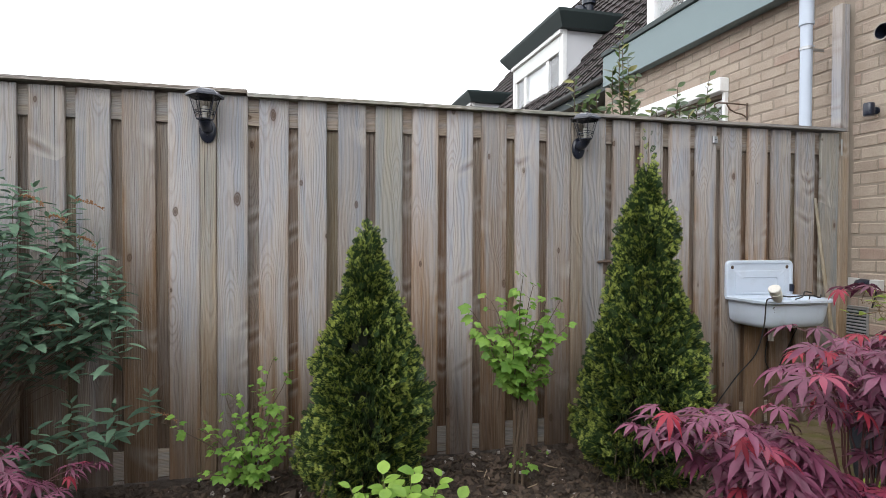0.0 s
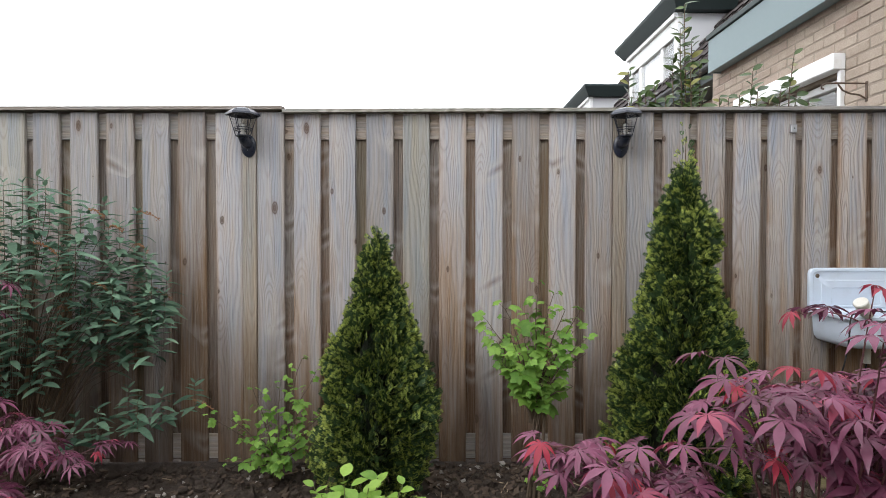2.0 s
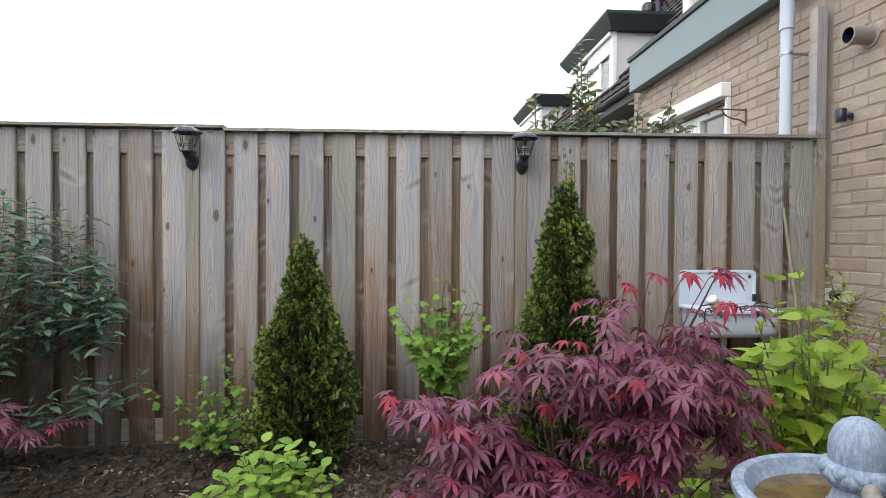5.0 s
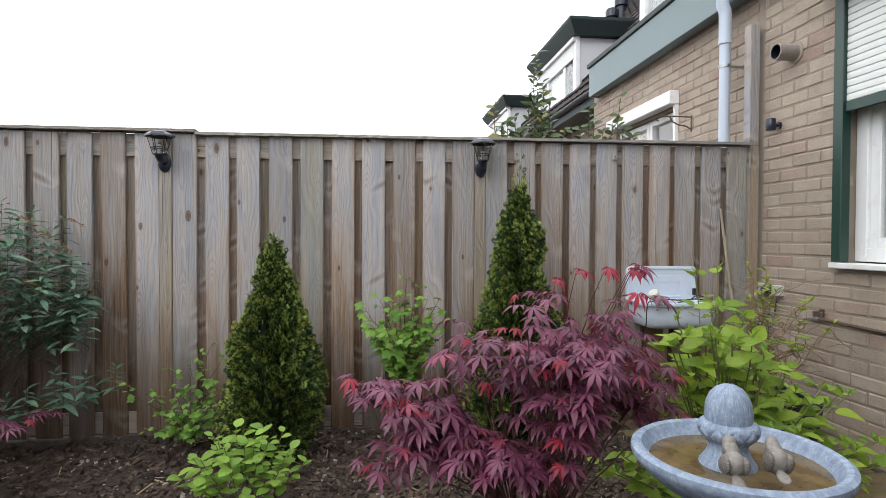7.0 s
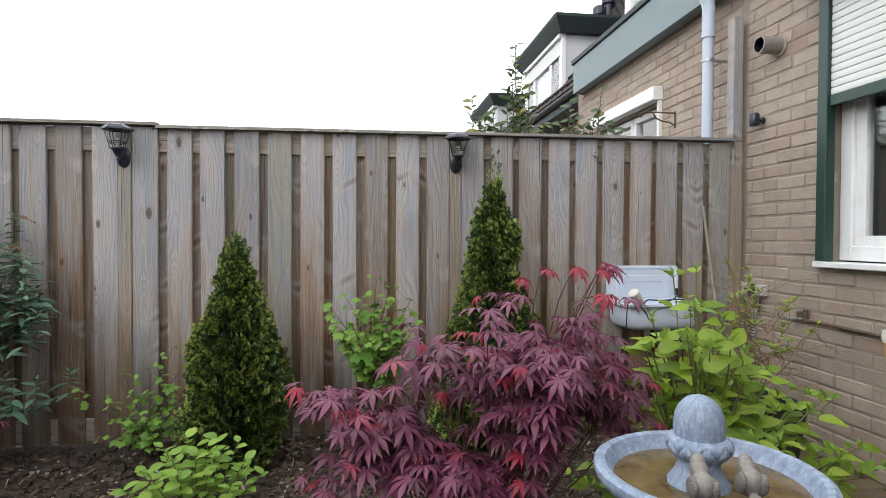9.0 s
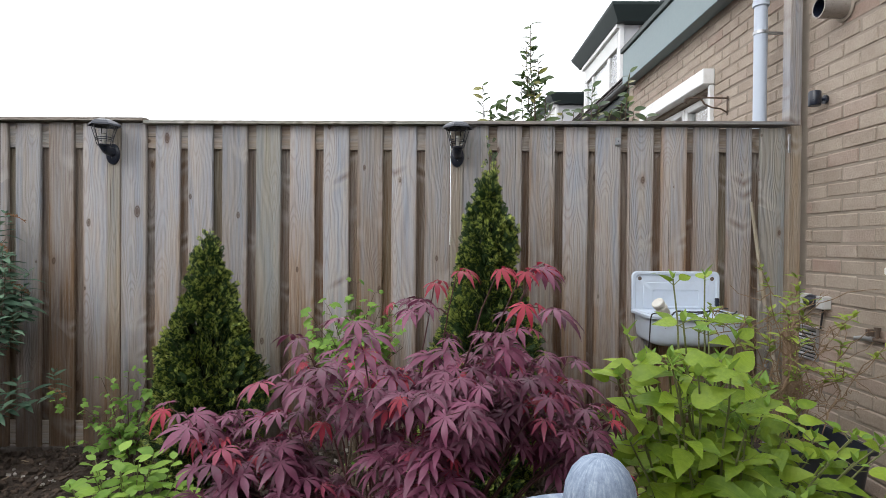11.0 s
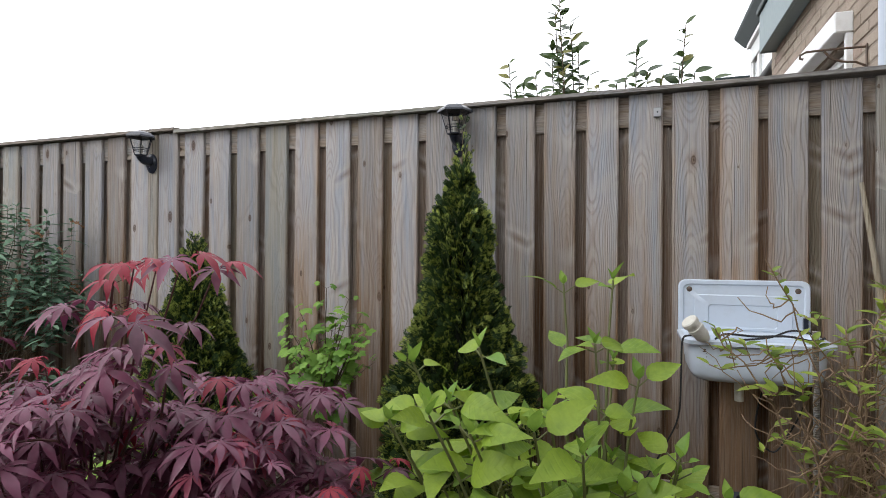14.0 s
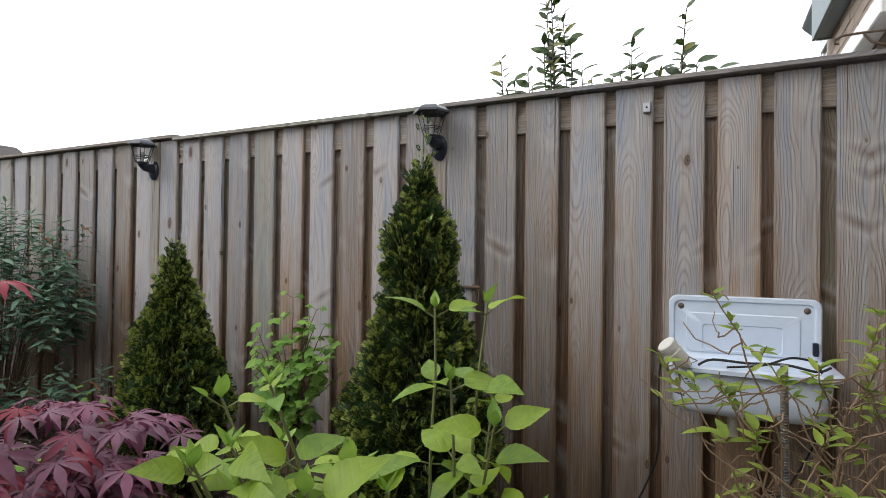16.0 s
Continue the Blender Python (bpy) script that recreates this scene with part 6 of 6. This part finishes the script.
def buddleia(at, label):
    r = random.Random(71)
    t = thing("buddleia_bush", at, label, "buddleia bush")
    base, bm, places = Vector(at), bmesh.new(), []
    tips = []
    for k in range(116):
        a, q = 2.399 * k, math.sqrt((k + 0.5) / 116)
        x = -1.36 + 0.74 * q * math.cos(a)
        z = 1.03 + 0.42 * q * math.sin(a)
        z -= max(0.0, x + 1.05) * 0.55 if z > 1.0 else 0.0
        tips.append((x, 2.26 + r.uniform(-0.24, 0.22), z))
    tips += [(-0.72, 2.3, 0.44), (-0.80, 2.25, 0.42), (-0.95, 2.2, 0.40), (-0.62, 2.42, 0.46), (-1.05, 2.2, 0.36), (-0.88, 2.32, 0.46), (-1.15, 2.15, 0.40), (-0.74, 2.4, 0.98), (-0.80, 2.35, 0.90), (-0.78, 2.3, 1.06), (-0.86, 2.36, 1.12), (-0.94, 2.28, 1.20), (-0.88, 2.24, 1.0), (-0.96, 2.32, 0.92), (-0.84, 2.22, 0.84), (-0.92, 2.4, 0.80), (-1.0, 2.2, 0.86), (-0.72, 2.34, 0.90), (-1.04, 2.3, 1.28), (-1.0, 2.38, 1.06), (-1.1, 2.16, 0.78), (-1.2, 2.2, 1.42), (-1.12, 2.3, 1.36)]
    seeds = []
    for tip in tips:
        q = Vector(tip) - base
        if len(bm.verts):
            part("stem", bm, CANE, t)
            bm = bmesh.new()
        knee = Vector((q.x * 0.55, q.y * 0.5, max(0.2, q.z * 0.62)))
        foot = Vector((q.x * 0.06, q.y * 0.06, 0))
        pts = [foot.lerp(knee, i / 3) for i in range(3)] + [knee.lerp(q - Vector((0, 0, 0.13)), i / 4) for i in range(5)] + [q - Vector((0, 0, 0.06)), q]
        shoot(bm, pts, 0.0024, 0.0009, 4)
        turn = r.uniform(0, 3)
        for i in range(9):
            u = 0.6 + 0.4 * (i / 8) ** 0.7
            p, d = along(pts, u)
            turn += math.pi / 2
            for s in (0, math.pi):
                b = turn + s + r.uniform(-0.3, 0.3)
                way = Vector((math.cos(b), math.sin(b), r.uniform(-0.28, 0.2) + (0.9 if i == 8 else 0.35 if i == 7 else 0)))
                places.append(aim(p, way, (r.uniform(-0.2, 0.2), r.uniform(-0.6, 0.1), 1), r.uniform(0.7, 1.08) * (0.55 if i == 8 else 0.8 if i == 7 else 1)))
        if r.random() < 0.14:
            seeds.append(q)
    part("stem", bm, CANE, t)
    for q in seeds + [Vector((-0.6, 2.34, 0.40)) - base]:
        bm2 = bmesh.new()
        e = q + Vector((r.uniform(0.05, 0.12), r.uniform(-0.05, 0.0), r.uniform(-0.05, -0.01)))
        line = arc(q, e, (0, 0, 0.012), 8)
        tube(line, 0.0012, 4, bm2)
        for i in range(46):
            p, d = along(line, r.random())
            bmesh.ops.create_icosphere(bm2, subdivisions=1, radius=r.uniform(0.002, 0.0042), matrix=Matrix.Translation(p + Vector((r.uniform(-1, 1), r.uniform(-1, 1), r.uniform(-1, 1))) * 0.006))
        part("seed_head", bm2, DRY_BROWN, t, "dry brown seed head")
    leaves(t, "leaf", LANCE, places, r)


buddleia((-1.4, 2.28, 0), "large grey-green buddleia bush with narrow leaves against the fence")

def seedling(at, label):
    """A few upright shoots with dark leaves."""
    r = random.Random(77)
    t = thing("seedling", at, label, "seedling")
    places = []
    for k in range(4):
        bm = bmesh.new()
        tip = Vector((r.uniform(-0.12, 0.12), r.uniform(-0.05, 0.02), r.uniform(0.12, 0.2)))
        pts = arc((0.01 * k, 0, -0.01), tip, (0, 0, 0.02), 5, 0.004, r)
        shoot(bm, pts, 0.003, 0.0014)
        part("stem", bm, CANE, t)
        for i in range(5):
            p, d = along(pts, 0.5 + 0.12 * i)
            b = 2.4 * i + k
            places.append(aim(p, (math.cos(b), math.sin(b), r.uniform(-0.2, 0.4)), (0, -0.4, 1), r.uniform(0.7, 1.1)))
    leaves(t, "leaf", SEEDLING_LEAVES, places, r)


SEEDLING_LEAVES = [blade("leaf", ln, w, LAUREL, "oval", 0.25, 0.2, 6) for ln, w in ((0.07, 0.034), (0.055, 0.028))]
seedling((2.24, 2.47, 0), "small dark-leaved seedling at the foot of the fence")

LAUREL_LEAVES = [blade("leaf", ln, w, LAUREL, "oval", f, d, 6) for ln, w, f, d in ((0.07, 0.034, 0.25, 0.1), (0.085, 0.042, 0.2, 0.2), (0.055, 0.027, 0.3, 0.0))]


def laurel(at, tips, label):
    r = random.Random(81)
    t = thing("laurel_bush", at, label, "laurel bush")
    base, bm, places = Vector(at), bmesh.new(), []
    for tip, n in tips:
        q = Vector(tip) - base
        if len(bm.verts):
            part("stem", bm, CANE, t)
            bm = bmesh.new()
        f = Vector((q.x * 0.7, q.y * 0.7, 0.0))
        pts = arc(f, q, (0.01, 0.01, 0), 12, 0.008, r)
        shoot(bm, pts, 0.009, 0.002)
        length = (q - f).length
        for i in range(n):
            u = 1 - (0.02 if n < 24 else 0.019) * i / length
            p, d = along(pts, u)
            b = 2.4 * i + r.uniform(-0.4, 0.4)
            way = Vector((math.cos(b), math.sin(b) * 0.7, r.uniform(0.1, 0.9)))
            places.append(aim(p, way, (r.uniform(-0.8, 0.8), r.uniform(-1.2, -0.2), 0.7), r.uniform(0.6, 1.1)))
    part("stem", bm, CANE, t)
    leaves(t, "leaf", LAUREL_LEAVES, places, r)


tips = [((1.89, 2.83, 2.43), 40), ((1.94, 2.86, 2.24), 34), ((1.85, 2.88, 2.16), 30), ((1.98, 2.84, 2.12), 26), ((1.91, 2.80, 2.08), 26), ((1.62, 2.93, 2.10), 20), ((1.70, 2.9, 1.98), 14), ((2.25, 2.80, 2.06), 22), ((2.46, 2.78, 2.14), 15), ((2.50, 2.82, 1.93), 10), ((2.08, 2.82, 1.92), 14), ((2.36, 2.84, 1.92), 12), ((2.16, 2.88, 1.93), 12), ((1.80, 2.86, 1.93), 14), ((2.58, 2.84, 1.9), 8), ((1.92, 2.8, 1.95), 16), ((1.76, 2.92, 2.02), 20), ((2.02, 2.9, 1.98), 20), ((2.3, 2.84, 1.96), 16), ((2.44, 2.86, 1.98), 14), ((1.66, 2.9, 1.95), 14), ((2.2, 2.84, 1.94), 14), ((1.87, 2.84, 2.3), 24)]
laurel((2.05, 3.05, 0), tips, "laurel bush with glossy leaves rising behind the fence")

THIN = [blade("leaf", ln, w, VINE, "lance", f, d, 5) for ln, w, f, d in ((0.05, 0.018, 0.3, 0.2), (0.04, 0.015, 0.4, 0.0), (0.06, 0.02, 0.25, 0.35))]


def climber(at, label):
    """A tangle of bare twigs with tufts of young leaves."""
    r = random.Random(91)
    t = thing("bare_climber", at, label, "climber")
    bm, places = bmesh.new(), []
    heads = [(-0.33, -0.04, 0.58), (-0.21, -0.06, 0.56), (-0.11, -0.04, 0.58), (-0.02, -0.02, 0.585), (0.09, 0.0, 0.60), (-0.24, -0.20, 0.77), (0.11, 0.11, 0.66), (0.24, -0.05, 0.55), (0.26, 0.05, 0.42), (-0.14, -0.12, 0.46), (0.1, 0.12, 0.5), (-0.16, -0.1, 0.30), (0.3, -0.12, 0.44), (0.0, -0.12, 0.36), (0.15, -0.15, 0.34), (0.2, 0.0, 0.3)]
    for h in heads:
        q = Vector(h)
        if len(bm.verts):
            part("twig", bm, TWIG, t)
            bm = bmesh.new()
        pts = arc((r.uniform(-0.1, 0.1), r.uniform(-0.06, 0.06), 0), q, (r.uniform(-0.09, 0.09), r.uniform(-0.06, 0.06), 0.03), 12, 0.011, r)
        shoot(bm, pts, 0.0075 if h[2] > 0.65 and h[0] > 0 else r.choice((0.0025, 0.003, 0.004)), 0.0015)
        for _ in range(12):
            s, d = along(pts, r.uniform(0.25, 0.98))
            e = s + Vector((r.uniform(-1, 1), r.uniform(-0.7, 0.7), r.uniform(-0.8, 0.7))) * r.uniform(0.06, 0.26)
            tw = arc(s, e, (r.uniform(-0.03, 0.03), 0, r.uniform(-0.04, 0.05)), 6, 0.008, r)
            side = bmesh.new()
            shoot(side, tw, 0.0023, 0.0012, 4)
            part("twig", side, TWIG, t)
            if r.random() < 0.1:
                for k in range(5):
                    p, _ = along(tw, r.uniform(0.5, 1))
                    b = r.uniform(0, 6.28)
                    places.append(aim(p, (math.cos(b), math.sin(b), r.uniform(-0.1, 0.9)), (0, -0.3, 1), r.uniform(0.6, 1.1)))
        for k in range(12):
            p, _ = along(pts, r.uniform(0.84, 1) if k < 10 else r.uniform(0.4, 0.9))
            b = r.uniform(0, 6.28)
            places.append(aim(p, (math.cos(b), math.sin(b), r.uniform(0, 1.1)), (0, -0.3, 1), r.uniform(0.6, 1.15)))
    part("twig", bm, TWIG, t)
    leaves(t, "leaf", THIN, places, r)


t = thing("garden_stake", (2.70, 1.80, 0.30), "thin grey wooden stake standing in the trough", "stake")
part("shaft", tube([(0, 0, 0), (0.004, 0.0, 0.3), (0.0, 0.0, 0.60)], [0.009, 0.0085, 0.008], 8), CAP_WOOD, t, smooth=True)
climber((2.78, 1.79, 0.325), "tangled bare climber with tufts of young leaves in the trough")

# ---- pavers and bricks, piece by piece ----
PAVE = [mesh_of("paver", box(0.002, 0.208, 0.002, 0.103, -0.04, 0.006 + d, 0.004), PAVER) for d in (0.0, 0.003, -0.002)]
paving = new("pavement")
tagged(paving, "mossy tan brick pavers along the house wall", "paving", kind="structure")
r = random.Random(101)
for i in range(24):
    for j in range(5):
        x = 2.39 + 0.21 * j - (0.105 if i % 2 else 0)
        if x < 2.37 or x > 3.18:
            if x > 3.3 or x < 2.2:
                continue
        piece("paver", r.choice(PAVE), paving, pose(x, 0.1 + 0.105 * i, r.uniform(-0.003, 0.002), r.uniform(-0.6, 0.6), r.uniform(-0.6, 0.6), r.uniform(-0.5, 0.5)))
lay(1.35, 2.60, 0.0, 2.84, 5, holes=((-1, 1.95, 1.03, 2.86),))
lay(2.66, 5.58, 1.7, 2.84, 6, holes=((3.70, 4.95, 1.1, 2.31), (3.66, 5.0, 2.3, 2.44)))
